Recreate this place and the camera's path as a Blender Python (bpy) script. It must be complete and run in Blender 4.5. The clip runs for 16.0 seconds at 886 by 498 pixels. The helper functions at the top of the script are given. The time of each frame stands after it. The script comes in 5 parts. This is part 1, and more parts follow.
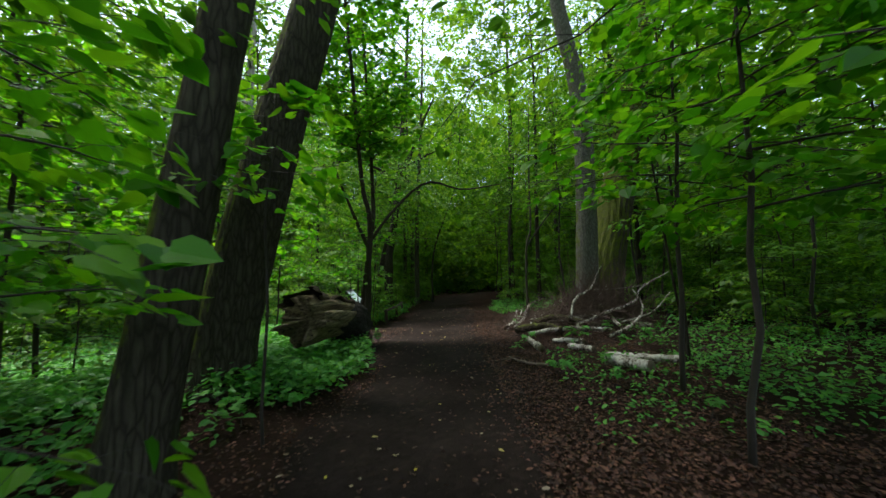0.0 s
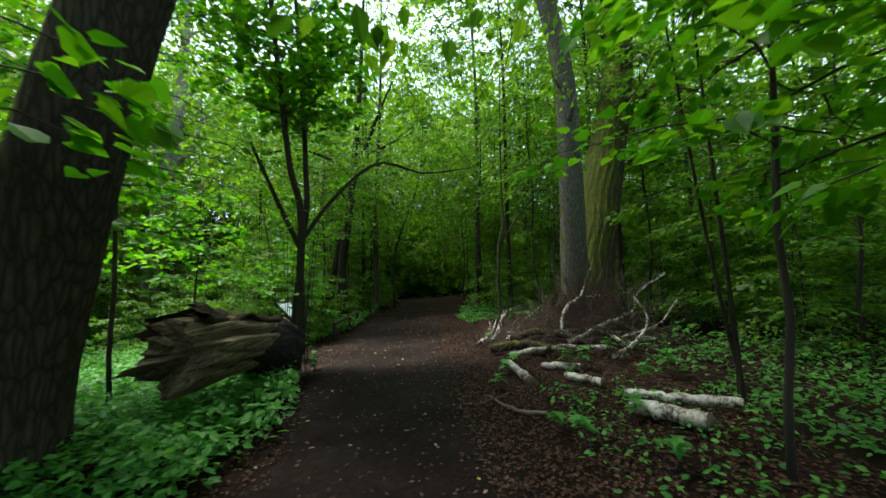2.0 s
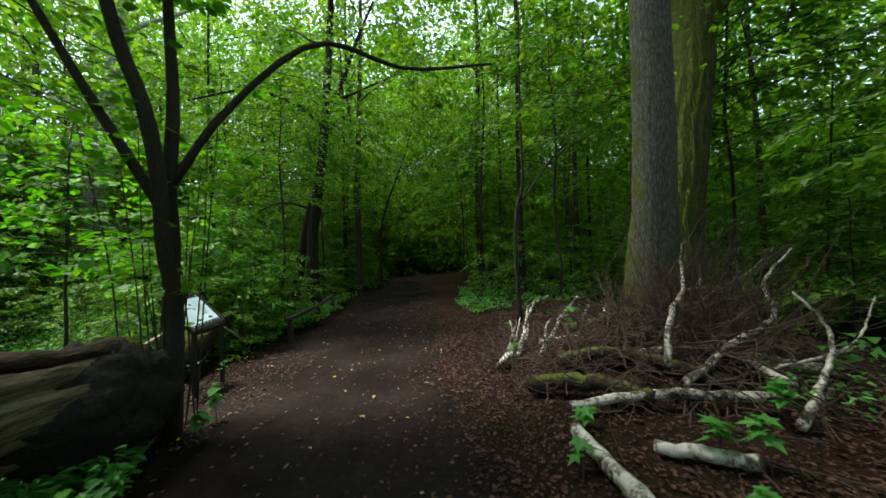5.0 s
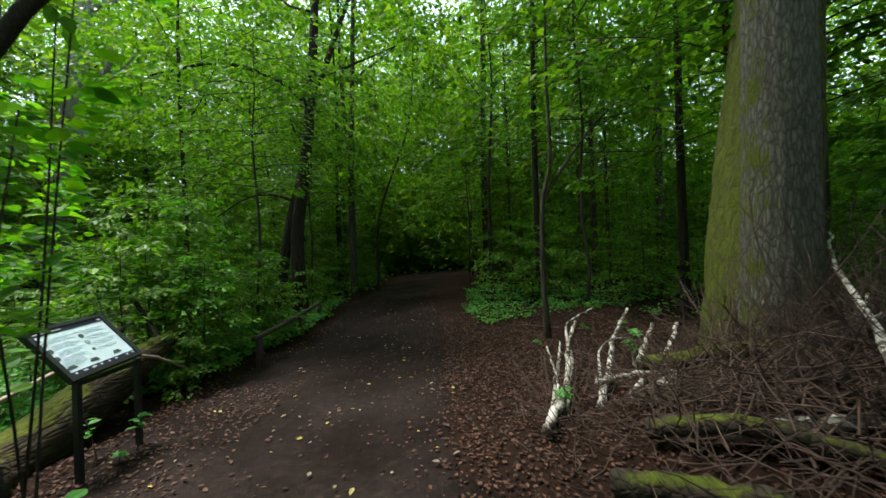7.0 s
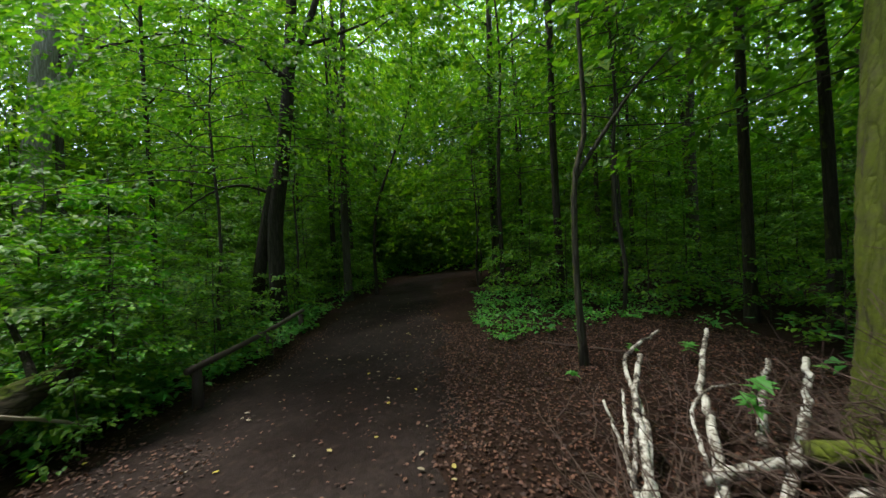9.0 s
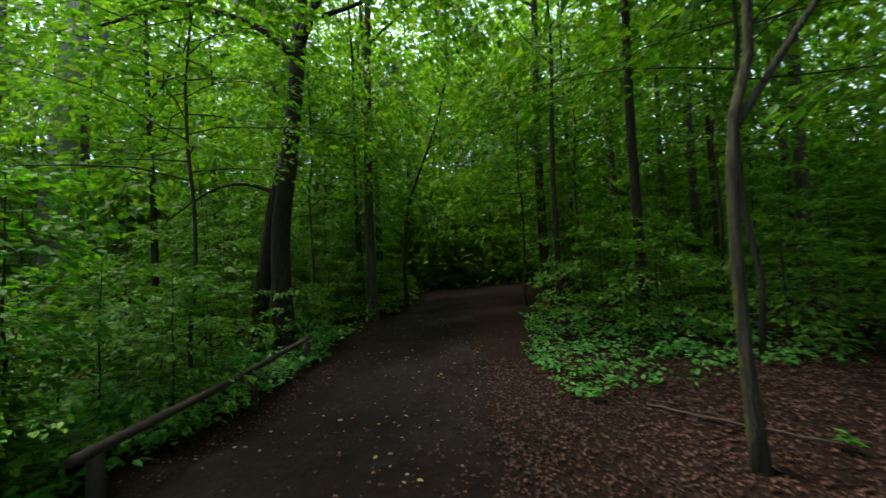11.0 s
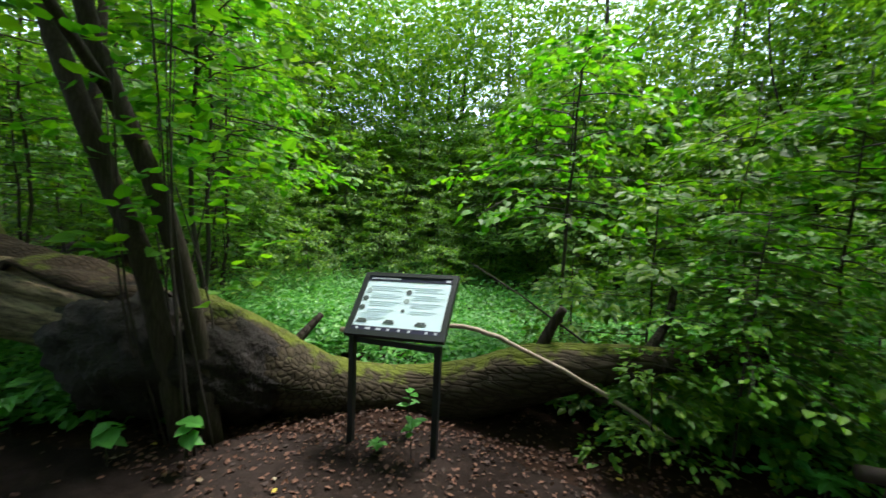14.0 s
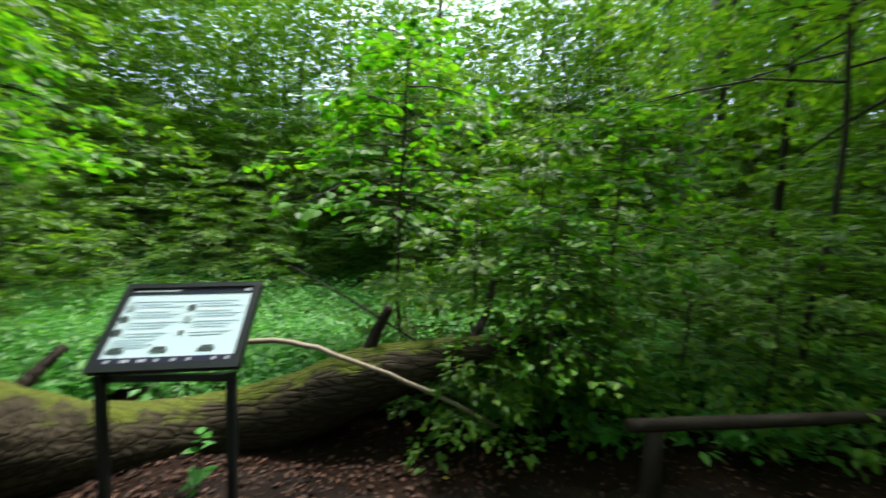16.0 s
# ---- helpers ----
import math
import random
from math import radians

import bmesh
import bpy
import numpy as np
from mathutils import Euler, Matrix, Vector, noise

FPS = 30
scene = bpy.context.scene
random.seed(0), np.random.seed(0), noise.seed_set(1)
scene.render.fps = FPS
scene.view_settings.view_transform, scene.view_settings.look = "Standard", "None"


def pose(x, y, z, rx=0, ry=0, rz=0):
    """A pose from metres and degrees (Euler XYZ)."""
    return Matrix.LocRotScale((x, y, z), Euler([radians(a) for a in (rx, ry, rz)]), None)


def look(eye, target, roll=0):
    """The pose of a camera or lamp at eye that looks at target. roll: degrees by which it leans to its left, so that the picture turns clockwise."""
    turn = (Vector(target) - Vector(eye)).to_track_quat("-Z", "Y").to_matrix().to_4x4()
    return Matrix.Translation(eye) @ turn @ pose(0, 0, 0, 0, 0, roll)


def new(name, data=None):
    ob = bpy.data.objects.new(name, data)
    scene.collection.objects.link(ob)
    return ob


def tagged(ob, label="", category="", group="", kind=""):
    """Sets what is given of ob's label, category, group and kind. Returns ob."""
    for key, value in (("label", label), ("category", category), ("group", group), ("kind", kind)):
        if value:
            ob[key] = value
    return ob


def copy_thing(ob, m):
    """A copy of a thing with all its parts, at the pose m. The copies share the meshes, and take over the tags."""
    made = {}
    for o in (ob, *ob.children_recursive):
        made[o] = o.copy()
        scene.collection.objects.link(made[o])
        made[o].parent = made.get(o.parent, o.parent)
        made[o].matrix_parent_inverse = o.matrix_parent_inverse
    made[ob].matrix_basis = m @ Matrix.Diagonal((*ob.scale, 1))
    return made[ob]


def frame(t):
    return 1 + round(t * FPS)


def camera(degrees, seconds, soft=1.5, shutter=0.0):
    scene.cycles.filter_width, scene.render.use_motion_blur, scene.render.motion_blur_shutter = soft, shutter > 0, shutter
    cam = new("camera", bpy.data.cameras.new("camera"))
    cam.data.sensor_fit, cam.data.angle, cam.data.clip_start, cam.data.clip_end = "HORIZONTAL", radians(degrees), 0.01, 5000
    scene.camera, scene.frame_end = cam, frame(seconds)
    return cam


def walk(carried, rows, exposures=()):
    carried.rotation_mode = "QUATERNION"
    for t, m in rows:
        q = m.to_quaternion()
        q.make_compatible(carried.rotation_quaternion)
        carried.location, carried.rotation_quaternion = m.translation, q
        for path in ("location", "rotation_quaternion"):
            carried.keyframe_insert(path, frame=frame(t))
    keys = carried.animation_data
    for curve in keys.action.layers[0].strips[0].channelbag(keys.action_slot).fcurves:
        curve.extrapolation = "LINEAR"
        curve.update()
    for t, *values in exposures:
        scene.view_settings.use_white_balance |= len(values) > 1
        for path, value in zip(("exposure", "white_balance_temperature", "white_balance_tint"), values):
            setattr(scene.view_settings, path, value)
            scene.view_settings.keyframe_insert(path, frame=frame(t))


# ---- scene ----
cam = camera(98.6, 16.0, 1.5, 0.4)
SKY, SUN = 0.15, 1.5
EXPOSURE = 2.15
PATH = [
    (0, (1.208, -0.975, 1.211), (0.91, 0.996, 1.376), -0.7),
    (0.5, (1.151, -0.593, 1.253), (0.92, 1.384, 1.449), -0.9),
    (1, (1.126, -0.182, 1.261), (0.953, 1.799, 1.481), -1.0),
    (1.5, (1.11, 0.217, 1.295), (0.966, 2.201, 1.505), -1.3),
    (2, (1.103, 0.651, 1.291), (0.987, 2.64, 1.464), -1.5),
    (2.5, (1.083, 1.191, 1.247), (0.994, 3.186, 1.354), -1.4),
    (3, (1.01, 1.665, 1.28), (0.933, 3.663, 1.328), -1.4),
    (3.5, (1.034, 2.137, 1.294), (0.952, 4.135, 1.319), -1.4),
    (4, (0.982, 2.561, 1.313), (0.887, 4.558, 1.345), -1.5),
    (4.2, (0.943, 2.723, 1.343), (0.852, 4.72, 1.376), -1.5),
    (6.3, (0.858, 4.419, 1.43), (0.757, 6.416, 1.466), -2.1),
    (6.5, (0.828, 4.553, 1.449), (0.728, 6.551, 1.465), -2.1),
    (7, (0.72, 4.844, 1.462), (0.625, 6.842, 1.475), -2.1),
    (7.5, (0.705, 5.206, 1.457), (0.61, 7.204, 1.463), -2.2),
    (8, (0.647, 5.546, 1.468), (0.541, 7.543, 1.464), -2.3),
    (8.5, (0.726, 5.911, 1.49), (0.595, 7.906, 1.481), -3.1),
    (8.7, (0.748, 6.056, 1.476), (0.619, 8.052, 1.471), -2.9),
    (10.8, (0.562, 7.9, 1.438), (0.306, 9.883, 1.512), -3.1),
    (11, (0.521, 8.05, 1.445), (0.202, 10.023, 1.524), -2.9),
    (11.5, (0.35, 8.479, 1.421), (-0.298, 10.37, 1.509), -2.2),
    (12, (0.097, 8.681, 1.377), (-1.186, 10.214, 1.456), -0.4),
    (12.5, (0.014, 8.737, 1.426), (-1.754, 9.671, 1.449), 1.3),
    (13, (-0.018, 8.713, 1.445), (-1.996, 8.997, 1.386), 2.4),
    (13.5, (0.052, 8.818, 1.412), (-1.914, 8.465, 1.314), 2.1),
    (14, (0.062, 8.748, 1.456), (-1.809, 8.067, 1.271), 2.6),
    (14.5, (0.018, 8.629, 1.421), (-1.804, 7.83, 1.212), 2.5),
    (15, (-0.01, 8.582, 1.396), (-1.854, 7.829, 1.211), 1.9),
    (15.5, (-0.108, 8.751, 1.445), (-2.035, 8.259, 1.233), 1.8),
    (16, (-0.239, 8.909, 1.452), (-2.229, 8.985, 1.273), 2.4),
]
walk(cam, [(t, look(eye, target, roll)) for t, eye, target, roll in PATH], [(0, EXPOSURE - 0.1), (2, EXPOSURE + 0.15), (4, EXPOSURE + 0.05), (6.5, EXPOSURE), (8.5, EXPOSURE), (11.2, EXPOSURE + 0.15), (13, EXPOSURE + 0.15), (16, EXPOSURE + 0.15)])

# ---- light ----
world = bpy.data.worlds.new("overcast_sky")
scene.world = world
world.use_nodes = True
wn = world.node_tree.nodes
wl = world.node_tree.links
sky = wn.new("ShaderNodeTexSky")
sky.sky_type = 'NISHITA'
sky.sun_disc = False
sky.sun_elevation = radians(67)
sky.sun_rotation = radians(-78)
sky.air_density = 1.0
sky.dust_density = 1.2
haze = wn.new("ShaderNodeHueSaturation")
haze.inputs["Saturation"].default_value = 0.65
wl.new(sky.outputs[0], haze.inputs["Color"])
wl.new(haze.outputs[0], wn["Background"].inputs[0])
wn["Background"].inputs[1].default_value = SKY
sun = new("sun", bpy.data.lights.new("sun", 'SUN'))
sun.data.energy = SUN
sun.data.angle = radians(14)
sun.data.color = (1.0, 0.96, 0.88)
sun.matrix_world = look((0, 0, 0), (0.36, -0.1, -0.9))

# ---- materials ----
def mat_new(name):
    m = bpy.data.materials.new(name)
    m.use_nodes = True
    nt = m.node_tree
    return m, nt, nt.nodes["Principled BSDF"]

def nd(nt, kind, **vals):
    n = nt.nodes.new(kind)
    for k, v in vals.items():
        n.inputs[k.replace("_", " ")].default_value = v
    return n

def ramp(nt, fac, stops):
    r = nt.nodes.new("ShaderNodeValToRGB")
    el = r.color_ramp.elements
    while len(el) < len(stops):
        el.new(0.5)
    for e, (p, c) in zip(el, stops):
        e.position = p
        e.color = (*c, 1)
    nt.links.new(fac, r.inputs[0])
    return r.outputs[0]

def mixc(nt, fac, a, b, mode='MIX'):
    m = nt.nodes.new("ShaderNodeMix")
    m.data_type = 'RGBA'
    m.blend_type = mode
    for sock, v in ((m.inputs[0], fac), (m.inputs[6], a), (m.inputs[7], b)):
        if isinstance(v, bpy.types.NodeSocket):
            nt.links.new(v, sock)
        elif isinstance(v, tuple):
            sock.default_value = (*v, 1)
        else:
            sock.default_value = v
    return m.outputs[2]

def coords(nt, scale=(1, 1, 1)):
    tc = nt.nodes.new("ShaderNodeTexCoord")
    mp = nt.nodes.new("ShaderNodeMapping")
    mp.inputs["Scale"].default_value = scale
    nt.links.new(tc.outputs["Object"], mp.inputs[0])
    return mp.outputs[0]

def noise_tex(nt, vec, scale, detail=4.0, rough=0.6):
    n = nd(nt, "ShaderNodeTexNoise", Scale=scale, Detail=detail, Roughness=rough)
    nt.links.new(vec, n.inputs["Vector"])
    return n.outputs[0]

def bump(nt, bsdf, height, strength, dist):
    b = nt.nodes.new("ShaderNodeBump")
    b.inputs["Strength"].default_value = strength
    b.inputs["Distance"].default_value = dist
    nt.links.new(height, b.inputs["Height"])
    nt.links.new(b.outputs[0], bsdf.inputs["Normal"])

def leaf_material(name, dark, light, yellow, trans=0.42, rough=0.45, gloss=0.4):
    """Thin leaf: each leaf its own shade of green, light shining through it."""
    m, nt, p = mat_new(name)
    g = nt.nodes.new("ShaderNodeNewGeometry")
    col = ramp(nt, g.outputs["Random Per Island"], [(0.0, dark), (0.55, light), (0.93, yellow), (1.0, yellow)])
    big = noise_tex(nt, coords(nt), 0.9, 2.0)
    col = mixc(nt, big, col, mixc(nt, 1.0, col, (0.72, 0.8, 0.75), 'MULTIPLY'))
    vein = noise_tex(nt, coords(nt), 60.0, 2.0)
    bump(nt, p, vein, 0.25, 0.004)
    nt.links.new(col, p.inputs["Base Color"])
    p.inputs["Roughness"].default_value = rough
    p.inputs["Specular IOR Level"].default_value = gloss
    t = nt.nodes.new("ShaderNodeBsdfTranslucent")
    nt.links.new(mixc(nt, 1.0, col, (1.25, 1.35, 0.55), 'MULTIPLY'), t.inputs[0])
    mx = nt.nodes.new("ShaderNodeMixShader")
    mx.inputs[0].default_value = trans
    nt.links.new(p.outputs[0], mx.inputs[1])
    nt.links.new(t.outputs[0], mx.inputs[2])
    nt.links.new(mx.outputs[0], nt.nodes["Material Output"].inputs[0])
    return m

def bark_material(name, dark, light, moss=0.0, scale=1.0, moss_side=(-1, 0, 0), along=(1, 1, 0.085), relief=0.9):
    m, nt, p = mat_new(name)
    v = coords(nt, along)
    warp = nt.nodes.new("ShaderNodeMixRGB")
    warp.inputs[0].default_value = 0.04
    nt.links.new(v, warp.inputs[1])
    nz = nd(nt, "ShaderNodeTexNoise", Scale=5.0, Detail=3.0)
    nt.links.new(coords(nt), nz.inputs["Vector"])
    nt.links.new(nz.outputs[1], warp.inputs[2])
    vo = nd(nt, "ShaderNodeTexVoronoi", Scale=16.0 * scale)
    vo.feature = 'DISTANCE_TO_EDGE'
    nt.links.new(warp.outputs[0], vo.inputs["Vector"])
    ridge = ramp(nt, vo.outputs["Distance"], [(0.0, (0, 0, 0)), (0.12, (0.45, 0.45, 0.45)), (0.5, (1, 1, 1))])
    fine = noise_tex(nt, v, 40 * scale, 6.0)
    col = mixc(nt, ridge, dark, mixc(nt, fine, dark, light))
    blotch = noise_tex(nt, coords(nt), 2.2, 5.0)
    col = mixc(nt, blotch, col, mixc(nt, 1.0, col, (1.35, 1.4, 1.3), 'MULTIPLY'))
    if moss > 0:
        g = nt.nodes.new("ShaderNodeNewGeometry")
        dot = nt.nodes.new("ShaderNodeVectorMath")
        dot.operation = 'DOT_PRODUCT'
        nt.links.new(g.outputs["Normal"], dot.inputs[0])
        dot.inputs[1].default_value = moss_side
        add = nt.nodes.new("ShaderNodeMath")
        add.operation = 'MULTIPLY_ADD'
        nt.links.new(noise_tex(nt, coords(nt), 3.5, 6.0, 0.7), add.inputs[0])
        add.inputs[1].default_value = 2.2
        nt.links.new(dot.outputs["Value"], add.inputs[2])
        half = nt.nodes.new("ShaderNodeMath")
        half.operation = 'MULTIPLY'
        nt.links.new(add.outputs[0], half.inputs[0])
        half.inputs[1].default_value = 0.4
        fac = ramp(nt, half.outputs[0], [(0.88 - 0.3 * moss, (0, 0, 0)), (0.98 - 0.3 * moss, (1, 1, 1))])
        mcol = mixc(nt, noise_tex(nt, coords(nt), 30, 6.0, 0.75), (0.014, 0.024, 0.003), (0.15, 0.18, 0.02))
        patchy = ramp(nt, noise_tex(nt, coords(nt), 7.0, 6.0, 0.75), [(0.34, (0.4, 0.4, 0.4)), (0.55, (1, 1, 1))])
        col = mixc(nt, mixc(nt, 1.0, fac, patchy, 'MULTIPLY'), col, mcol)
    nt.links.new(col, p.inputs["Base Color"])
    p.inputs["Roughness"].default_value = 0.9
    p.inputs["Specular IOR Level"].default_value = 0.2
    h = mixc(nt, 0.35, ridge, fine)
    bump(nt, p, h, relief, 0.03 / scale)
    return m

def plain(name, col, rough=0.6, metal=0.0, vary=0.2, scale=8.0, bmp=0.0):
    m, nt, p = mat_new(name)
    n = noise_tex(nt, coords(nt), scale, 5.0)
    a = tuple(c * (1 - vary) for c in col)
    b = tuple(min(1, c * (1 + vary)) for c in col)
    nt.links.new(mixc(nt, n, a, b), p.inputs["Base Color"])
    p.inputs["Roughness"].default_value = rough
    p.inputs["Metallic"].default_value = metal
    if bmp:
        bump(nt, p, n, 0.6, bmp)
    return m

LEAF = leaf_material("beech_leaf", (0.05, 0.14, 0.014), (0.095, 0.24, 0.017), (0.2, 0.35, 0.02), 0.5, 0.5, 0.45)
LEAF_BROAD = leaf_material("lime_leaf", (0.045, 0.19, 0.008), (0.095, 0.31, 0.010), (0.19, 0.41, 0.014), 0.54, 0.5)
LEAF_HERB = leaf_material("herb_leaf", (0.045, 0.20, 0.035), (0.085, 0.31, 0.05), (0.15, 0.39, 0.06), 0.42, 0.5, 0.45)
LEAF_FAR = leaf_material("canopy_leaf", (0.055, 0.145, 0.011), (0.105, 0.24, 0.016), (0.23, 0.36, 0.022), 0.62, 0.6)
LITTER = leaf_material("dead_leaf", (0.018, 0.007, 0.004), (0.066, 0.025, 0.014), (0.14, 0.06, 0.036), 0.12, 0.7)
PALE_LEAF = leaf_material("fallen_pale_leaf", (0.16, 0.11, 0.07), (0.34, 0.28, 0.2), (0.5, 0.38, 0.04), 0.15, 0.6)
OAK_BARK = bark_material("oak_bark", (0.022, 0.018, 0.013), (0.115, 0.098, 0.07), 1.05, 1.4, along=(1, 1, 0.16))
GREY_BARK = bark_material("grey_oak_bark", (0.055, 0.05, 0.041), (0.25, 0.24, 0.2), 0.25, 2.5, along=(1, 1, 0.26))
MOSS_BARK = bark_material("mossy_bark", (0.03, 0.024, 0.016), (0.13, 0.11, 0.075), 1.25, 1.0, (-0.8, -0.6, 0))
DARK_BARK = bark_material("dark_bark", (0.018, 0.014, 0.011), (0.06, 0.05, 0.04), 0.1, 1.6)
FAR_BARK = bark_material("trunk_bark", (0.03, 0.026, 0.02), (0.11, 0.095, 0.075), 0.3, 1.2)
PALE_BARK = bark_material("pale_trunk_bark", (0.12, 0.11, 0.09), (0.38, 0.36, 0.32), 0.0, 1.0)
FALLEN_BARK = bark_material("fallen_mossy_bark", (0.02, 0.015, 0.01), (0.09, 0.07, 0.045), 0.8, 1.5, (-0.3, -0.25, 1.0), (1, 0.2, 1), 0.8)
ROTTEN_BARK = bark_material("rotten_bark", (0.018, 0.014, 0.01), (0.075, 0.06, 0.04), 0.15, 1.5, (-0.3, -0.25, 1.0), (1, 0.2, 1), 0.8)
HAZEL_BARK = bark_material("hazel_bark", (0.03, 0.024, 0.018), (0.085, 0.068, 0.05), 0.0, 4.0, relief=0.5)
# rotten wood, with the shade under the log put into its colour
ROTTEN_SHADED = plain("shaded_rotten_wood", (0.012, 0.0085, 0.0065), 0.95, 0, 0.7, 14.0, 0.12)
TWIG = plain("twig_bark", (0.035, 0.027, 0.02), 0.85, 0, 0.4, 30)
BRUSH = plain("dry_twig", (0.068, 0.041, 0.03), 0.85, 0, 0.5, 12)
DULL_STICK = plain("weathered_stick", (0.13, 0.1, 0.075), 0.8, 0, 0.4, 25, 0.004)
PALE_STICK = plain("barkless_stick", (0.32, 0.26, 0.19), 0.7, 0, 0.3, 25, 0.004)
END_WOOD = plain("cut_wood", (0.10, 0.075, 0.05), 0.85, 0, 0.5, 40, 0.004)
RAIL_WOOD = plain("rail_wood", (0.036, 0.021, 0.016), 0.75, 0, 0.5, 14, 0.006)
SIGN_METAL = plain("dark_painted_metal", (0.022, 0.026, 0.028), 0.45, 0.3, 0.15, 30)
SIGN_PANEL = plain("printed_panel", (0.60, 0.76, 0.83), 0.3, 0, 0.04, 5)
SIGN_PANEL.node_tree.nodes["Principled BSDF"].inputs["Coat Weight"].default_value = 0.6
SIGN_PANEL.node_tree.nodes["Principled BSDF"].inputs["Coat Roughness"].default_value = 0.25
SIGN_BAND = plain("printed_band", (0.022, 0.02, 0.05), 0.35, 0, 0.2, 20)
SIGN_INK = plain("printed_text", (0.56, 0.71, 0.78), 0.3, 0, 0.1, 50)
SIGN_INK.node_tree.nodes["Principled BSDF"].inputs["Coat Weight"].default_value = 0.6
SIGN_INK.node_tree.nodes["Principled BSDF"].inputs["Coat Roughness"].default_value = 0.25
SIGN_PHOTO = plain("printed_picture", (0.06, 0.08, 0.08), 0.4, 0, 0.9, 90)
SIGN_PHOTO_PALE = plain("printed_pale_picture", (0.28, 0.36, 0.38), 0.4, 0, 0.5, 90)
SIGN_MARK = plain("printed_mark", (0.5, 0.53, 0.6), 0.4, 0, 0.3, 60)

def birch_material():
    m, nt, p = mat_new("birch_bark")
    v = coords(nt, (1, 1, 1))
    n1 = noise_tex(nt, v, 5.5, 6.0, 0.75)
    n2 = noise_tex(nt, v, 28.0, 4.0, 0.7)
    fac = nt.nodes.new("ShaderNodeMath")
    fac.operation = 'MULTIPLY_ADD'
    nt.links.new(n2, fac.inputs[0])
    fac.inputs[1].default_value = 0.55
    nt.links.new(n1, fac.inputs[2])
    col = ramp(nt, fac.outputs[0], [(0.68, (0.022, 0.017, 0.013)), (0.74, (0.13, 0.105, 0.08)), (0.82, (0.42, 0.40, 0.35)), (1.0, (0.64, 0.62, 0.56))])
    nt.links.new(col, p.inputs["Base Color"])
    p.inputs["Roughness"].default_value = 0.75
    bump(nt, p, fac.outputs[0], 0.6, 0.01)
    return m

BIRCH = birch_material()

def torn_wood():
    m, nt, p = mat_new("torn_weathered_wood")
    v = coords(nt, (34, 1.6, 34))
    n1 = noise_tex(nt, v, 1.0, 8.0, 0.75)
    n2 = noise_tex(nt, coords(nt), 2.0, 4.0)
    col = ramp(nt, n1, [(0.38, (0.05, 0.032, 0.02)), (0.48, (0.26, 0.19, 0.11)), (0.60, (0.45, 0.35, 0.21))])
    col = mixc(nt, n2, mixc(nt, 1.0, col, (0.55, 0.5, 0.45), 'MULTIPLY'), col)
    nt.links.new(col, p.inputs["Base Color"])
    p.inputs["Roughness"].default_value = 0.85
    bump(nt, p, n1, 0.9, 0.03)
    return m

TORN = torn_wood()
LOOSE_BARK = bark_material("loose_bark", (0.02, 0.013, 0.009), (0.10, 0.066, 0.043), 0.15, 2.2, (0, 0, 1), (1, 0.12, 1), 0.9)

def soil_material(name, a, b, c, litter):
    m, nt, p = mat_new(name)
    v = coords(nt)
    big = noise_tex(nt, v, 0.55, 4.0)
    mid = noise_tex(nt, v, 5.0, 6.0, 0.7)
    fine = noise_tex(nt, v, 55.0, 5.0, 0.7)
    col = mixc(nt, mid, a, b)
    col = mixc(nt, ramp(nt, big, [(0.4, (0, 0, 0)), (0.62, (1, 1, 1))]), col, c)
    col = mixc(nt, 0.6, col, mixc(nt, fine, (0.35, 0.35, 0.35), (1.6, 1.6, 1.6)), 'MULTIPLY')
    vo = nd(nt, "ShaderNodeTexVoronoi", Scale=litter)
    nt.links.new(v, vo.inputs["Vector"])
    cellc = ramp(nt, vo.outputs["Color"], [(0.0, (0.45, 0.42, 0.4)), (0.7, (1.1, 1.0, 1.0)), (1.0, (1.9, 1.6, 1.4))])
    col = mixc(nt, 0.55, col, cellc, 'MULTIPLY')
    nt.links.new(col, p.inputs["Base Color"])
    p.inputs["Roughness"].default_value = 0.92
    p.inputs["Specular IOR Level"].default_value = 0.06
    h = mixc(nt, 0.5, mid, fine)
    bump(nt, p, h, 0.8, 0.02)
    return m

SOIL = soil_material("forest_soil", (0.011, 0.007, 0.005), (0.027, 0.0155, 0.0115), (0.02, 0.012, 0.0085), 30.0)
DIRT = soil_material("trodden_earth", (0.008, 0.0056, 0.0047), (0.016, 0.0113, 0.0096), (0.026, 0.02, 0.0175), 22.0)

# ---- the lie of the land ----
def sstep(a, b, x):
    t = np.clip((x - a) / (b - a), 0, 1)
    return t * t * (3 - 2 * t)

def land(x, y):
    """Height of the ground: path tilted slightly to a hollow in the west, rising to the north."""
    x = np.asarray(x, float)
    y = np.asarray(y, float)
    z = 0.05 * np.clip(x, -2.2, 3.0)
    z = z + 0.028 * np.clip(y - 11.5, 0, 24)
    z = z - 0.50 * sstep(-3.0, -6.5, x) * sstep(-6, 1, y) * sstep(17, 10, y)
    z = z + 1.1 * sstep(-15, -24, x)
    z = z + 0.30 * np.exp(-((x - 2.9) ** 2 / 0.9 + (y - 7.4) ** 2 / 1.0))
    z = z + 0.16 * np.exp(-((x + 2.1) ** 2 / 0.6 + (y - 3.1) ** 2 / 0.8))
    rough = 0.5 + 0.5 * sstep(1.6, 3.5, np.abs(x))
    z = z + rough * (0.02 * np.sin(1.9 * x + 0.7 * y) + 0.015 * np.sin(3.7 * y - 2.1 * x + 1) + 0.008 * np.sin(9.1 * x + 7.3 * y))
    return z

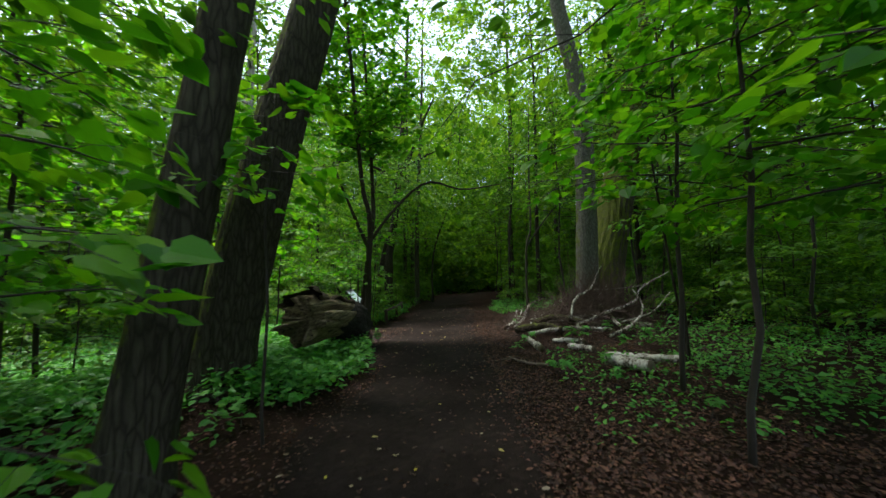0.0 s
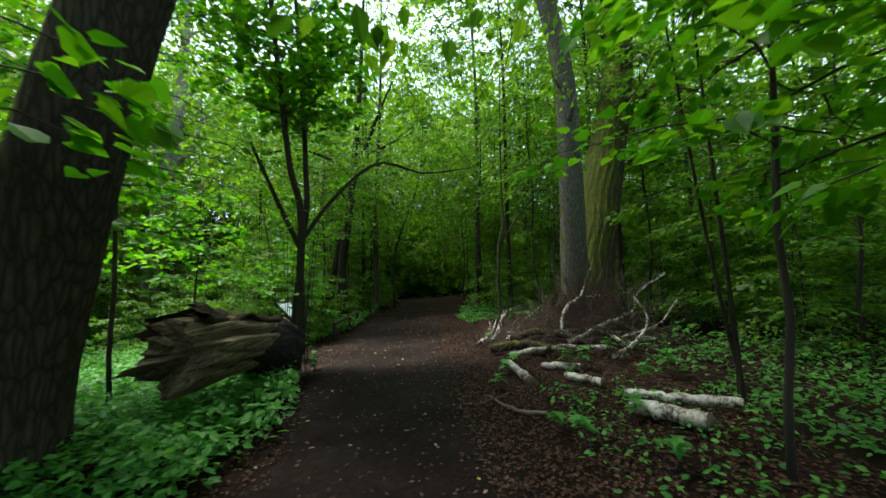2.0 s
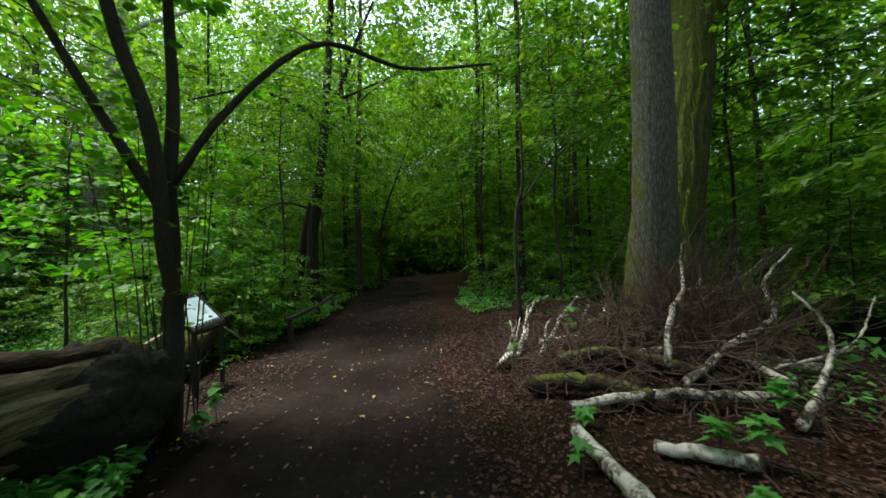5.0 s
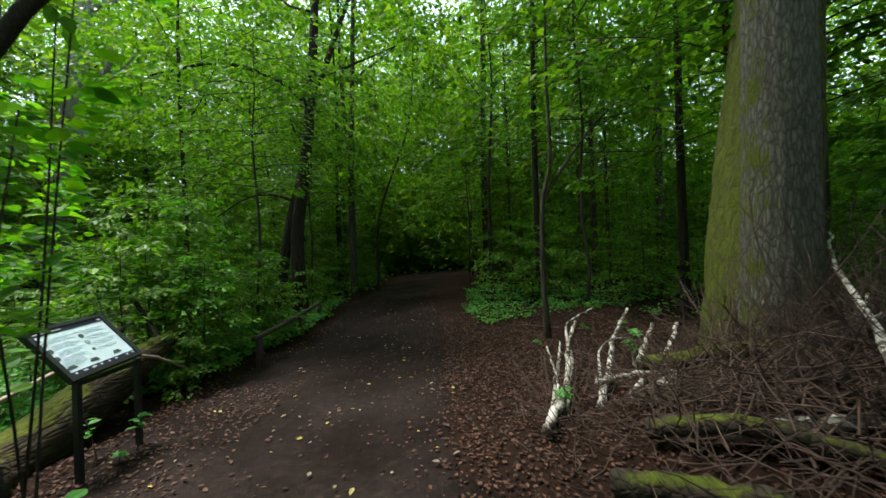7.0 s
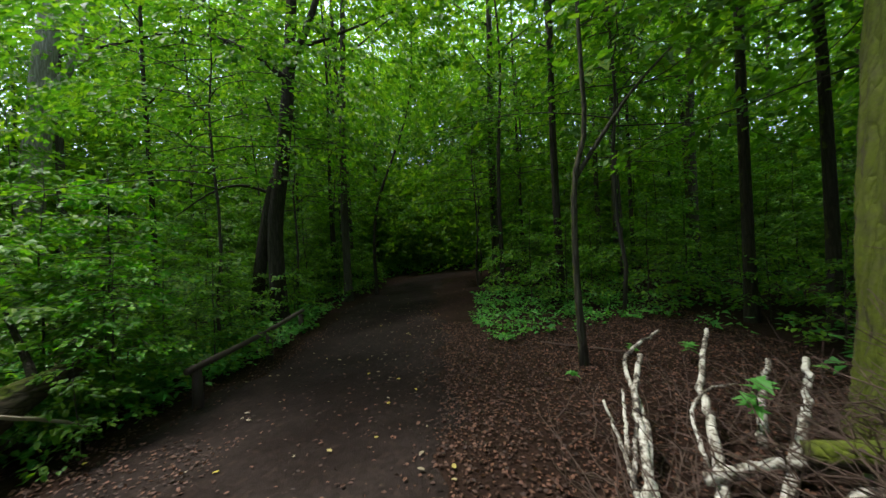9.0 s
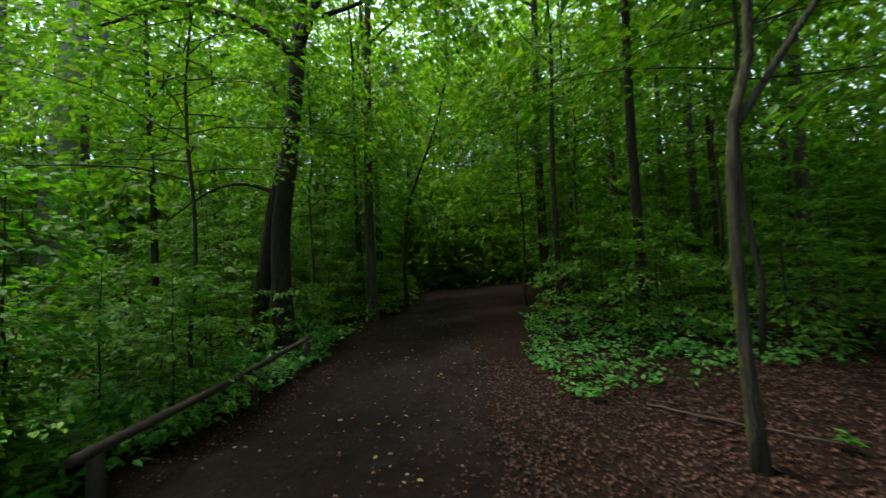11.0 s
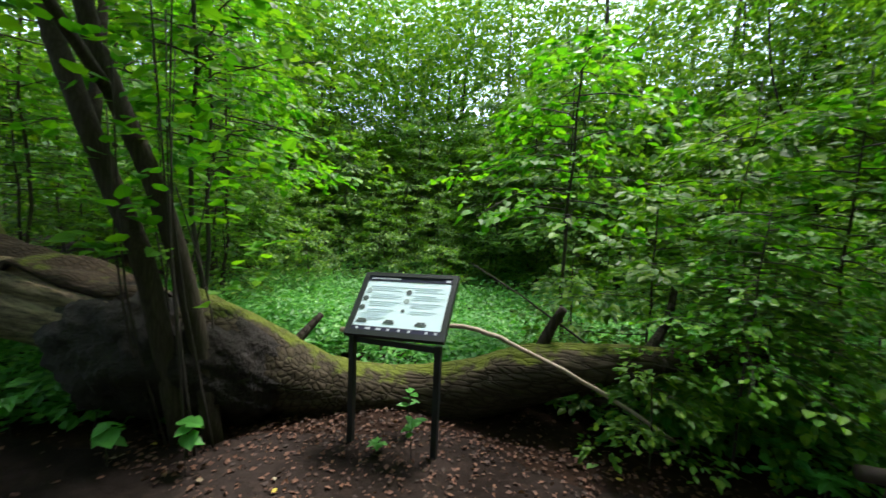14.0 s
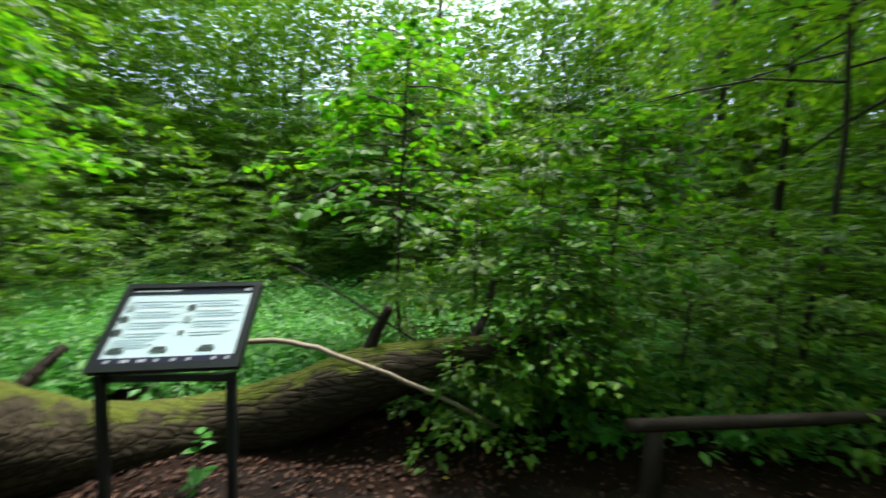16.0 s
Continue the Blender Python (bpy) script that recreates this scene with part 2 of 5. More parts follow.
def path_edges(y):
    y = np.asarray(y, float)
    left = np.interp(y, [-6, 1, 3.5, 5, 6.5, 8, 10, 12, 16, 22, 30, 40], [-0.2, -0.35, -0.55, -0.95, -1.8, -2.6, -2.45, -2.3, -2.6, -2.6, 1.5, 12])
    right = np.interp(y, [-6, 1, 3.5, 5, 7, 9, 12, 16, 22, 30, 40], [2.0, 1.75, 1.4, 1.2, 1.0, 0.7, 0.55, -0.1, -0.2, 4.0, 15])
    return left, right

# ---- mesh helpers ----
def npmesh(name, V, F, mats, smooth=True, mi=None):
    """A mesh from arrays: vertices, and a list of face arrays of equal corner count each."""
    me = bpy.data.meshes.new(name)
    V = np.asarray(V, np.float32)
    me.vertices.add(len(V))
    me.vertices.foreach_set("co", V.ravel())
    F = [np.asarray(f, np.int32) for f in F if len(f)]
    loops = np.concatenate([f.ravel() for f in F])
    tot = np.concatenate([np.full(len(f), f.shape[1], np.int32) for f in F])
    me.loops.add(len(loops))
    me.loops.foreach_set("vertex_index", loops)
    me.polygons.add(len(tot))
    me.polygons.foreach_set("loop_start", np.concatenate([[0], np.cumsum(tot)[:-1]]).astype(np.int32))
    me.update(calc_edges=True)
    me.polygons.foreach_set("use_smooth", np.full(len(tot), smooth, bool))
    for m in (mats if isinstance(mats, (list, tuple)) else [mats]):
        me.materials.append(m)
    if mi is not None:
        me.polygons.foreach_set("material_index", np.asarray(mi, np.int32))
    return me

def part_np(name, V, F, mats, parent=None, label="", smooth=True):
    ob = new(name, npmesh(name, V, F, mats, smooth))
    if parent is not None:
        ob.parent = parent
    if label:
        tagged(ob, label)
    return ob

def part(name, bm, material, parent, label=""):
    me = bpy.data.meshes.new(name)
    bm.to_mesh(me)
    bm.free()
    me.materials.append(material)
    ob = new(name, me)
    ob.parent = parent
    if label:
        tagged(ob, label)
    return ob

def empty(name, x=0.0, y=0.0, z=0.0):
    ob = new(name)
    ob.location = (x, y, z)
    ob.empty_display_size = 0.1
    return ob

def curve_pts(P, n):
    """n points on a smooth line through P (Catmull-Rom)."""
    P = np.asarray(P, float)
    if len(P) == 2:
        t = np.linspace(0, 1, n)[:, None]
        return P[0] * (1 - t) + P[1] * t
    Q = np.vstack([2 * P[0] - P[1], P, 2 * P[-1] - P[-2]])
    u = np.linspace(0, len(P) - 1 - 1e-9, n)
    i = u.astype(int)
    t = (u - i)[:, None]
    a, b, c, d = Q[i], Q[i + 1], Q[i + 2], Q[i + 3]
    return 0.5 * (2 * b + (c - a) * t + (2 * a - 5 * b + 4 * c - d) * t ** 2 + (3 * b - a - 3 * c + d) * t ** 3)

def tube(C, R, sides, rng=None, rough=0.0, caps=True, ridges=0):
    """A tapering tube along the points C with radii R; rough: unevenness of its surface."""
    C = np.asarray(C, float)
    n = len(C)
    R = np.interp(np.linspace(0, 1, n), np.linspace(0, 1, len(R)), R) if len(R) != n else np.asarray(R, float)
    T = np.gradient(C, axis=0)
    T /= np.linalg.norm(T, axis=1)[:, None] + 1e-9
    ref = np.array([1.0, 0, 0]) if abs(T[:, 0]).mean() < 0.8 else np.array([0, 1.0, 0])
    A = np.cross(T, ref)
    A /= np.linalg.norm(A, axis=1)[:, None] + 1e-9
    B = np.cross(T, A)
    th = np.linspace(0, 2 * np.pi, sides, endpoint=False)
    rad = np.repeat(R[:, None], sides, 1)
    if rough > 0 and rng is not None:
        ph = rng.uniform(0, 6.28, 6)
        s = np.linspace(0, n * 0.35, n)[:, None]
        w = 0.5 * np.sin(2 * th + s + ph[0]) + 0.35 * np.sin(3 * th - 0.7 * s + ph[1]) + 0.3 * np.sin(5 * th + 1.7 * s + ph[2])
        rad = rad * (1 + rough * w + rough * 0.4 * rng.normal(0, 1, (n, sides)))
        if ridges:
            rad = rad * (1 + 0.03 * np.sin(ridges * th + 0.8 * np.sin(s * 1.3 + ph[3]) * 2 + ph[4]))
    V = C[:, None, :] + rad[:, :, None] * (np.cos(th)[None, :, None] * A[:, None, :] + np.sin(th)[None, :, None] * B[:, None, :])
    V = V.reshape(-1, 3)
    i = np.arange(n - 1)[:, None] * sides
    j = np.arange(sides)[None, :]
    k = (j + 1) % sides
    F = np.stack([i + j, i + k, i + sides + k, i + sides + j], -1).reshape(-1, 4)
    tri = np.zeros((0, 3), int)
    if caps:
        V = np.vstack([V, C[0], C[-1]])
        a, b = n * sides, n * sides + 1
        jj = np.arange(sides)
        kk = (jj + 1) % sides
        t1 = np.stack([kk, jj, np.full(sides, a)], -1)
        o = (n - 1) * sides
        t2 = np.stack([o + jj, o + kk, np.full(sides, b)], -1)
        tri = np.vstack([t1, t2])
    return V, F, tri

def join(parts):
    """Several (V, quads, tris) as one."""
    Vs, Q, T, o = [], [], [], 0
    for V, q, t in parts:
        Vs.append(V)
        Q.append(np.asarray(q, int).reshape(-1, 4) + o)
        T.append(np.asarray(t, int).reshape(-1, 3) + o)
        o += len(V)
    return np.vstack(Vs), [np.vstack(Q), np.vstack(T)]

# leaf outlines: x across, y along, z the fold; with their triangles
OVAL = (np.array([(0, 0, 0), (-0.30, 0.32, 0.05), (-0.22, 0.72, 0.03), (0, 1, -0.06), (0.22, 0.72, 0.03), (0.30, 0.32, 0.05)]),
        np.array([(0, 3, 2), (0, 2, 1), (0, 5, 4), (0, 4, 3)]))
RHOMB = (np.array([(0, 0, 0), (-0.33, 0.45, 0.07), (0, 1, -0.06), (0.33, 0.45, 0.07)]), np.array([(0, 2, 1), (0, 3, 2)]))
TRI = (np.array([(-0.30, 0.22, 0.03), (0.30, 0.30, 0.04), (0.02, 1.0, -0.05)]), np.array([(0, 1, 2)]))
HEART = (np.array([(0, 0, 0), (-0.28, -0.08, 0.05), (-0.50, 0.22, 0.09), (-0.40, 0.58, 0.05), (0, 1.05, -0.1), (0.40, 0.58, 0.05), (0.50, 0.22, 0.09), (0.28, -0.08, 0.05)]),
         np.array([(0, 2, 1), (0, 3, 2), (0, 4, 3), (0, 5, 4), (0, 6, 5), (0, 7, 6)]))
LOBED = (np.array([(0, 0, 0), (-0.45, 0.02, 0.04), (-0.24, 0.25, 0.03), (-0.55, 0.55, 0.02), (-0.20, 0.55, 0.02), (0, 1.0, -0.08), (0.20, 0.55, 0.02), (0.55, 0.55, 0.02), (0.24, 0.25, 0.03), (0.45, 0.02, 0.04)]),
         np.array([(0, 2, 1), (0, 4, 2), (2, 4, 3), (0, 5, 4), (0, 6, 5), (0, 8, 6), (8, 7, 6), (0, 9, 8)]))

def leaves(P, D, N, S, shape):
    """Leaves at P, pointing along D, facing N, of sizes S."""
    P, D, N = (np.asarray(a, float) for a in (P, D, N))
    D = D / (np.linalg.norm(D, axis=1)[:, None] + 1e-9)
    X = np.cross(D, N)
    X /= np.linalg.norm(X, axis=1)[:, None] + 1e-9
    N = np.cross(X, D)
    T, tri = shape
    S = np.asarray(S, float)[:, None, None]
    V = P[:, None, :] + S * (T[None, :, 0:1] * X[:, None, :] + T[None, :, 1:2] * D[:, None, :] + T[None, :, 2:3] * N[:, None, :])
    F = (np.arange(len(P))[:, None, None] * len(T) + tri[None]).reshape(-1, 3)
    return V.reshape(-1, 3), F

def spray(rng, C, width, n, size, droop=0.05, tilt=0.3):
    """Leaf places on both sides of a branch line C, lying in flat layers."""
    u = rng.uniform(0.12, 1.0, n) ** 0.8
    k = u * (len(C) - 1)
    i = np.minimum(k.astype(int), len(C) - 2)
    f = (k - i)[:, None]
    base = C[i] * (1 - f) + C[i + 1] * f
    T = C[i + 1] - C[i]
    T /= np.linalg.norm(T, axis=1)[:, None] + 1e-9
    side = np.cross(T, np.array([0, 0, 1.0]))
    side /= np.linalg.norm(side, axis=1)[:, None] + 1e-9
    w = width * (0.25 + np.sin(np.pi * np.clip(u, 0, 1) ** 0.8) * 0.75)
    off = rng.uniform(-1, 1, n)
    P = base + side * (off * w)[:, None] + T * (np.abs(off) * w * 0.5)[:, None]
    P[:, 2] += rng.normal(0, 0.03, n) - droop * np.abs(off) * w - 0.02
    D = T * 0.8 + side * (np.sign(off) * rng.uniform(0.3, 1.1, n))[:, None] + rng.normal(0, 0.3, (n, 3))
    D[:, 2] -= 0.15
    N = np.array([0, 0, 1.0]) + rng.normal(0, tilt, (n, 3))
    return P, D, N, size * rng.uniform(0.65, 1.25, n)

# ---- plants ----
def make_sapling(rng, height, reach, branches, per, size, shape, leafmat, low=0.2, name="sapling", r0=0.022, twigs=True, barkmat=None):
    """A young tree: a thin stem, side branches in layers, leaves in flat sprays. Returns the Empty at its foot."""
    root = empty(name)
    n = 9
    z = np.linspace(-0.1, height, n)
    wob = np.cumsum(rng.normal(0, 0.03 * height / 4, (n, 2)), 0)
    C = np.column_stack([wob - wob[0], z])
    wood = [tube(C, [r0, r0 * 0.75, r0 * 0.25], 6)]
    LP, LD, LN, LS = [], [], [], []
    a0 = rng.uniform(0, 6.28)
    for b in range(branches):
        h = low + (0.97 - low) * (b + rng.uniform(0, 0.8)) / branches
        zz = h * height
        p0 = np.array([np.interp(zz, z, C[:, 0]), np.interp(zz, z, C[:, 1]), zz])
        a = a0 + b * 2.4 + rng.normal(0, 0.4)
        length = reach * (0.45 + 0.55 * np.sin(np.pi * min(0.95, 0.25 + 0.75 * h))) * rng.uniform(0.65, 1.15)
        rise = rng.uniform(0.0, 0.35)
        d = np.array([np.cos(a), np.sin(a), 0])
        B = np.array([p0 + d * length * s + np.array([0, 0, length * (rise * s - 0.28 * s * s)]) for s in np.linspace(0, 1, 6)])
        B[1:, :2] += rng.normal(0, 0.03 * length, (5, 2))
        wood.append(tube(B, [r0 * 0.38, r0 * 0.1], 4, caps=False))
        P, D, N, S = spray(rng, B, 0.36 * length + 0.05, per, size)
        LP.append(P), LD.append(D), LN.append(N), LS.append(S)
        if twigs:
            for q in range(4):
                s = 1 + q
                e = B[s] + np.cross(B[s] - B[s - 1], [0, 0, 1]) * (1.2 if q % 2 else -1.2) + (B[s] - B[s - 1]) * 0.7
                wood.append(tube(np.array([B[s], (B[s] + e) / 2 + [0, 0, 0.01], e]), [r0 * 0.13, r0 * 0.06], 3, caps=False))
    V, F = join(wood)
    part_np("stem", V, F, barkmat or TWIG, root)
    V, F = leaves(np.vstack(LP), np.vstack(LD), np.vstack(LN), np.concatenate(LS), shape)
    part_np("foliage", V, [F], leafmat, root, smooth=False)
    return root

def crown_arrays(rng, centre, rad, sprays, per, size, shape=TRI):
    """Leaves of a crown: many drooping sprays filling an uneven ellipsoid, with gaps between them."""
    LP, LD, LN, LS = [], [], [], []
    for s in range(sprays):
        v = rng.normal(0, 1, 3)
        v /= np.linalg.norm(v)
        r = rng.uniform(0.35, 1.0) ** 0.5
        p = np.asarray(centre) + v * np.asarray(rad) * r
        out = np.array([v[0], v[1], 0.15 * v[2] - 0.05])
        out /= np.linalg.norm(out)
        L = rng.uniform(0.8, 1.7)
        B = np.array([p + out * L * t + np.array([0, 0, -0.3 * L * t * t]) for t in np.linspace(0, 1, 4)])
        P, D, N, S = spray(rng, B, 0.5 * L, per, size, 0.1, 0.45)
        LP.append(P), LD.append(D), LN.append(N), LS.append(S)
    return leaves(np.vstack(LP), np.vstack(LD), np.vstack(LN), np.concatenate(LS), shape)

def limb(rng, p, d, length, r, curl=0.12, n=7):
    """A crooked branch line."""
    P = [np.asarray(p, float)]
    d = np.asarray(d, float) / np.linalg.norm(d)
    for _ in range(n - 1):
        P.append(P[-1] + d * length / (n - 1))
        d = d + rng.normal(0, curl, 3)
        d[2] += 0.03
        d /= np.linalg.norm(d)
    return np.array(P)

def make_tree(rng, pts, d, bark, name, sides=14, rough=0.03, limbs=6, crown=(3.0, 2.2, 60, 40, 0.15), limb_from=0.55, ridges=0, flare=1.35, extra=(), crown_mat=None, seg=0, sink=0.35):
    """A tall tree: trunk along pts (relative to its foot), limbs, a leafy crown."""
    root = empty(name)
    pts = np.asarray(pts, float)
    h = pts[-1, 2]
    n = seg or max(14, int(h * 2.2))
    C = curve_pts(pts, n)
    t = np.clip(C[:, 2] / h, 0, 1)
    R = 0.5 * d * (1 - 0.75 * t) + 0.5 * d * (flare - 1) * np.exp(-np.maximum(C[:, 2], 0) / 0.35)
    part_np("trunk", *join([tube(C, R, sides, rng, rough, ridges=ridges)]), bark, root)
    for B, ra, rb in extra:
        B = curve_pts(B, 12)
        part_np("branch", *join([tube(B, [ra, rb], 8, rng, 0.05)]), bark, root)
    tips = []
    for b in range(limbs):
        s = limb_from + (0.96 - limb_from) * (b + rng.uniform(0, 0.7)) / max(1, limbs)
        k = int(np.argmin(np.abs(C[:, 2] - s * h)))
        a = b * 2.4 + rng.uniform(0, 1)
        B = limb(rng, C[k], (np.cos(a), np.sin(a), rng.uniform(0.4, 1.0)), h * rng.uniform(0.14, 0.26), 0)
        tips.append(B[-1])
        part_np("branch", *join([tube(B, [R[k] * 0.45, R[k] * 0.12], 6, rng, 0.04)]), bark, root)
    rad, high, sprays, per, size = crown
    if sprays:
        V, F = crown_arrays(rng, C[-1] + np.array([0, 0, -high * sink]), (rad, rad, high), sprays, per, size)
        part_np("crown", V, [F], crown_mat or LEAF_FAR, root, smooth=False)
    return root

def put(ob, x, y, rz=0.0, s=1.0, dz=0.0):
    m = pose(x, y, float(land(x, y)) + dz, 0, 0, rz)
    ob.scale = (s, s, s)
    c = copy_thing(ob, m)
    return c

def place(ob, x, y, dz=0.0):
    ob.location = (x, y, float(land(x, y)) + dz)
    return ob

def drop_thing(ob):
    for o in (*ob.children_recursive, ob):
        bpy.data.objects.remove(o)

# ---- ground and path ----
def grid_sheet(xs, ys, dz):
    X, Y = np.meshgrid(xs, ys)
    Z = land(X, Y) + dz
    V = np.column_stack([X.ravel(), Y.ravel(), Z.ravel()])
    nx, ny = len(xs), len(ys)
    i = np.arange(ny - 1)[:, None] * nx + np.arange(nx - 1)[None, :]
    return V, np.stack([i, i + 1, i + nx + 1, i + nx], -1).reshape(-1, 4)

xs = np.concatenate([[-900, -300, -120], np.arange(-60, -12, 2.0), np.arange(-12, 8, 0.2), np.arange(8, 60, 2.0), [120, 300, 900]])
ys = np.concatenate([[-900, -300, -120], np.arange(-60, -4, 2.0), np.arange(-4, 20, 0.2), np.arange(20, 70, 2.0), [120, 300, 900]])
V, F = grid_sheet(xs, ys, 0.0)
tagged(part_np("ground", V, [F], SOIL), "dark forest soil under leaf litter and plants", "ground", kind="structure")

rng = np.random.default_rng(7)
py = np.arange(-6, 40, 0.16)
le, re = path_edges(py)
jl = 0.10 * np.sin(py * 2.3) + 0.07 * np.sin(py * 5.1 + 1) + rng.normal(0, 0.03, len(py))
jr = 0.12 * np.sin(py * 1.9 + 2) + 0.07 * np.sin(py * 4.7) + rng.normal(0, 0.04, len(py))
cols = 15
u = np.linspace(0, 1, cols)
X = (le + jl)[:, None] * (1 - u) + (re + jr)[:, None] * u
Y = np.repeat(py[:, None], cols, 1)
edge = np.minimum(u, 1 - u)[None, :] * np.ones_like(X)
Z = land(X, Y) + 0.012 - 0.05 * sstep(0.09, 0.0, edge) + 0.006 * np.sin(X * 7 + Y * 3) * np.sin(Y * 5)
i = np.arange(len(py) - 1)[:, None] * cols + np.arange(cols - 1)[None, :]
F = np.stack([i, i + 1, i + cols + 1, i + cols], -1).reshape(-1, 4)
tagged(part_np("path", np.column_stack([X.ravel(), Y.ravel(), Z.ravel()]), [F], DIRT), "trodden dark earth footpath with scattered fallen leaves", "path", kind="structure")

def scatter(rng, n, x0, x1, y0, y1, keep=None):
    P = np.column_stack([rng.uniform(x0, x1, n), rng.uniform(y0, y1, n)])
    return P[keep(P[:, 0], P[:, 1])] if keep is not None else P

def flat_leaves(rng, P, size, shape, lift=0.008, tilt=0.25):
    n = len(P)
    a = rng.uniform(0, 6.28, n)
    D = np.column_stack([np.cos(a), np.sin(a), rng.normal(0, 0.12, n)])
    N = np.array([0, 0, 1.0]) + rng.normal(0, tilt, (n, 3))
    Q = np.column_stack([P, land(P[:, 0], P[:, 1]) + lift + rng.uniform(0, 0.02, n)])
    return leaves(Q, D, N, size * rng.uniform(0.55, 1.3, n), shape)

def off_path(x, y, m=0.0):
    l, r = path_edges(y)
    return (x < l - m) | (x > r + m)

# leaf litter
rng = np.random.default_rng(11)
P = np.vstack([
    scatter(rng, 19000, 0.4, 3.4, 0.5, 5.5, lambda x, y: off_path(x, y, -0.25)),
    scatter(rng, 31000, 0.2, 4.5, 5.5, 13.5, lambda x, y: off_path(x, y, -0.2)),
    scatter(rng, 7500, -2.9, 0.3, -1.0, 5.5, lambda x, y: off_path(x, y, -0.3)),
    scatter(rng, 9000, 1.4, 5.0, -2.0, 2.2, lambda x, y: off_path(x, y, -0.3)),
    scatter(rng, 5000, -4.2, -1.4, 5.5, 14, lambda x, y: off_path(x, y, -0.35)),
    scatter(rng, 2600, -2.5, -1.2, 6.2, 9.4),
    scatter(rng, 9000, -12, 14, 11, 26, lambda x, y: off_path(x, y, -0.2)),
    scatter(rng, 30000, -0.6, 1.9, -1.0, 16, lambda x, y: ~off_path(x, y, -0.18) & (rng.uniform(0, 1, len(x)) < 0.75 * np.exp(-np.maximum(path_edges(y)[1] - x - 0.1, 0) / 0.33))),
])
V, F = flat_leaves(rng, P, 0.035, RHOMB, 0.006, 0.45)
tagged(part_np("leaf_litter", V, [F], LITTER, smooth=False), "curled red-brown dead leaves lying on the ground", "leaf litter", kind="stuff")
P = np.vstack([scatter(rng, 1800, -2.6, 1.8, 0, 16, lambda x, y: ~off_path(x, y, -0.1))])
V, F = flat_leaves(rng, P, 0.04, OVAL, 0.018, 0.15)
tagged(part_np("path_leaves", V, [F], LITTER, smooth=False), "small brown dead leaves trodden on the path", "leaf litter", kind="stuff")
P = scatter(rng, 480, -2.5, 1.8, 0, 18, lambda x, y: ~off_path(x, y, -0.1))
V, F = flat_leaves(rng, P, 0.045, OVAL, 0.022, 0.15)
tagged(part_np("pale_path_leaves", V, [F], PALE_LEAF, smooth=False), "scattered pale and yellow fallen leaves on dark earth", "leaf litter", kind="stuff")

# ---- low green plants ----
def herb_patch(rng, P, hgt, size, per, shape=OVAL):
    n = len(P)
    Q = np.repeat(P, per, 0)
    m = n * per
    a = rng.uniform(0, 6.28, m)
    r = rng.uniform(0.01, 0.12, m)
    h = np.repeat(hgt * rng.uniform(0.4, 1.2, n), per) * rng.uniform(0.35, 1.05, m)
    x = Q[:, 0] + np.cos(a) * r
    y = Q[:, 1] + np.sin(a) * r
    pos = np.column_stack([x, y, land(x, y) + h])
    D = np.column_stack([np.cos(a), np.sin(a), rng.normal(-0.1, 0.3, m)])
    N = np.array([0, 0, 1.0]) + rng.normal(0, 0.35, (m, 3))
    return leaves(pos, D, N, size * rng.uniform(0.6, 1.3, m), shape)

def herbs(name, label, parts_):
    Vs, Fs, o = [], [], 0
    for V, F in parts_:
        Vs.append(V)
        Fs.append(F + o)
        o += len(V)
    return tagged(part_np(name, np.vstack(Vs), [np.vstack(Fs)], LEAF_HERB, smooth=False), label, "plants", kind="stuff")

rng = np.random.default_rng(21)
herbs("hollow_plants", "dense bright green herbs carpeting the hollow", [
    herb_patch(rng, scatter(rng, 9000, -9, -3.0, 0.5, 13), 0.36, 0.085, 9, RHOMB),
    herb_patch(rng, scatter(rng, 7000, -24, -9, -2, 18), 0.42, 0.14, 7, TRI)])
herbs("verge_plants", "low green seedlings and herbs beside the path", [
    herb_patch(rng, scatter(rng, 2100, -3.6, -0.5, 2.6, 6.4, lambda x, y: off_path(x, y, -0.05) & (rng.uniform(0, 1, len(x)) < sstep(-0.35, -1.2, x))), 0.3, 0.08, 9),
    herb_patch(rng, scatter(rng, 260, -3.4, -1.0, -0.5, 2.4, lambda x, y: off_path(x, y, 0.4)), 0.3, 0.09, 7),
    herb_patch(rng, scatter(rng, 120, 1.9, 3.8, 1.8, 4.8), 0.13, 0.05, 9),
    herb_patch(rng, scatter(rng, 420, 3.3, 7.0, 2.0, 7.0), 0.26, 0.06, 9),
    herb_patch(rng, scatter(rng, 420, 0.8, 4.2, 11.8, 16.5, lambda x, y: off_path(x, y, 0.3) & (y > 11.6 + 0.25 * x)), 0.17, 0.07, 10),
    herb_patch(rng, scatter(rng, 1000, -5.0, -2.4, 8.8, 16, lambda x, y: off_path(x, y, 0.15)), 0.25, 0.085, 8),
    herb_patch(rng, scatter(rng, 900, 4.0, 16, 6, 24), 0.35, 0.13, 8, TRI),
    herb_patch(rng, scatter(rng, 700, -14, -3, 15, 30), 0.35, 0.14, 8, TRI)])

# ---- large trees ----
rng = np.random.default_rng(31)
def oak(pts, d, x, y, bark, label, **kw):
    t = make_tree(rng, pts, d, bark, "tree", **kw)
    place(t, x, y)
    return tagged(t, label, "tree")

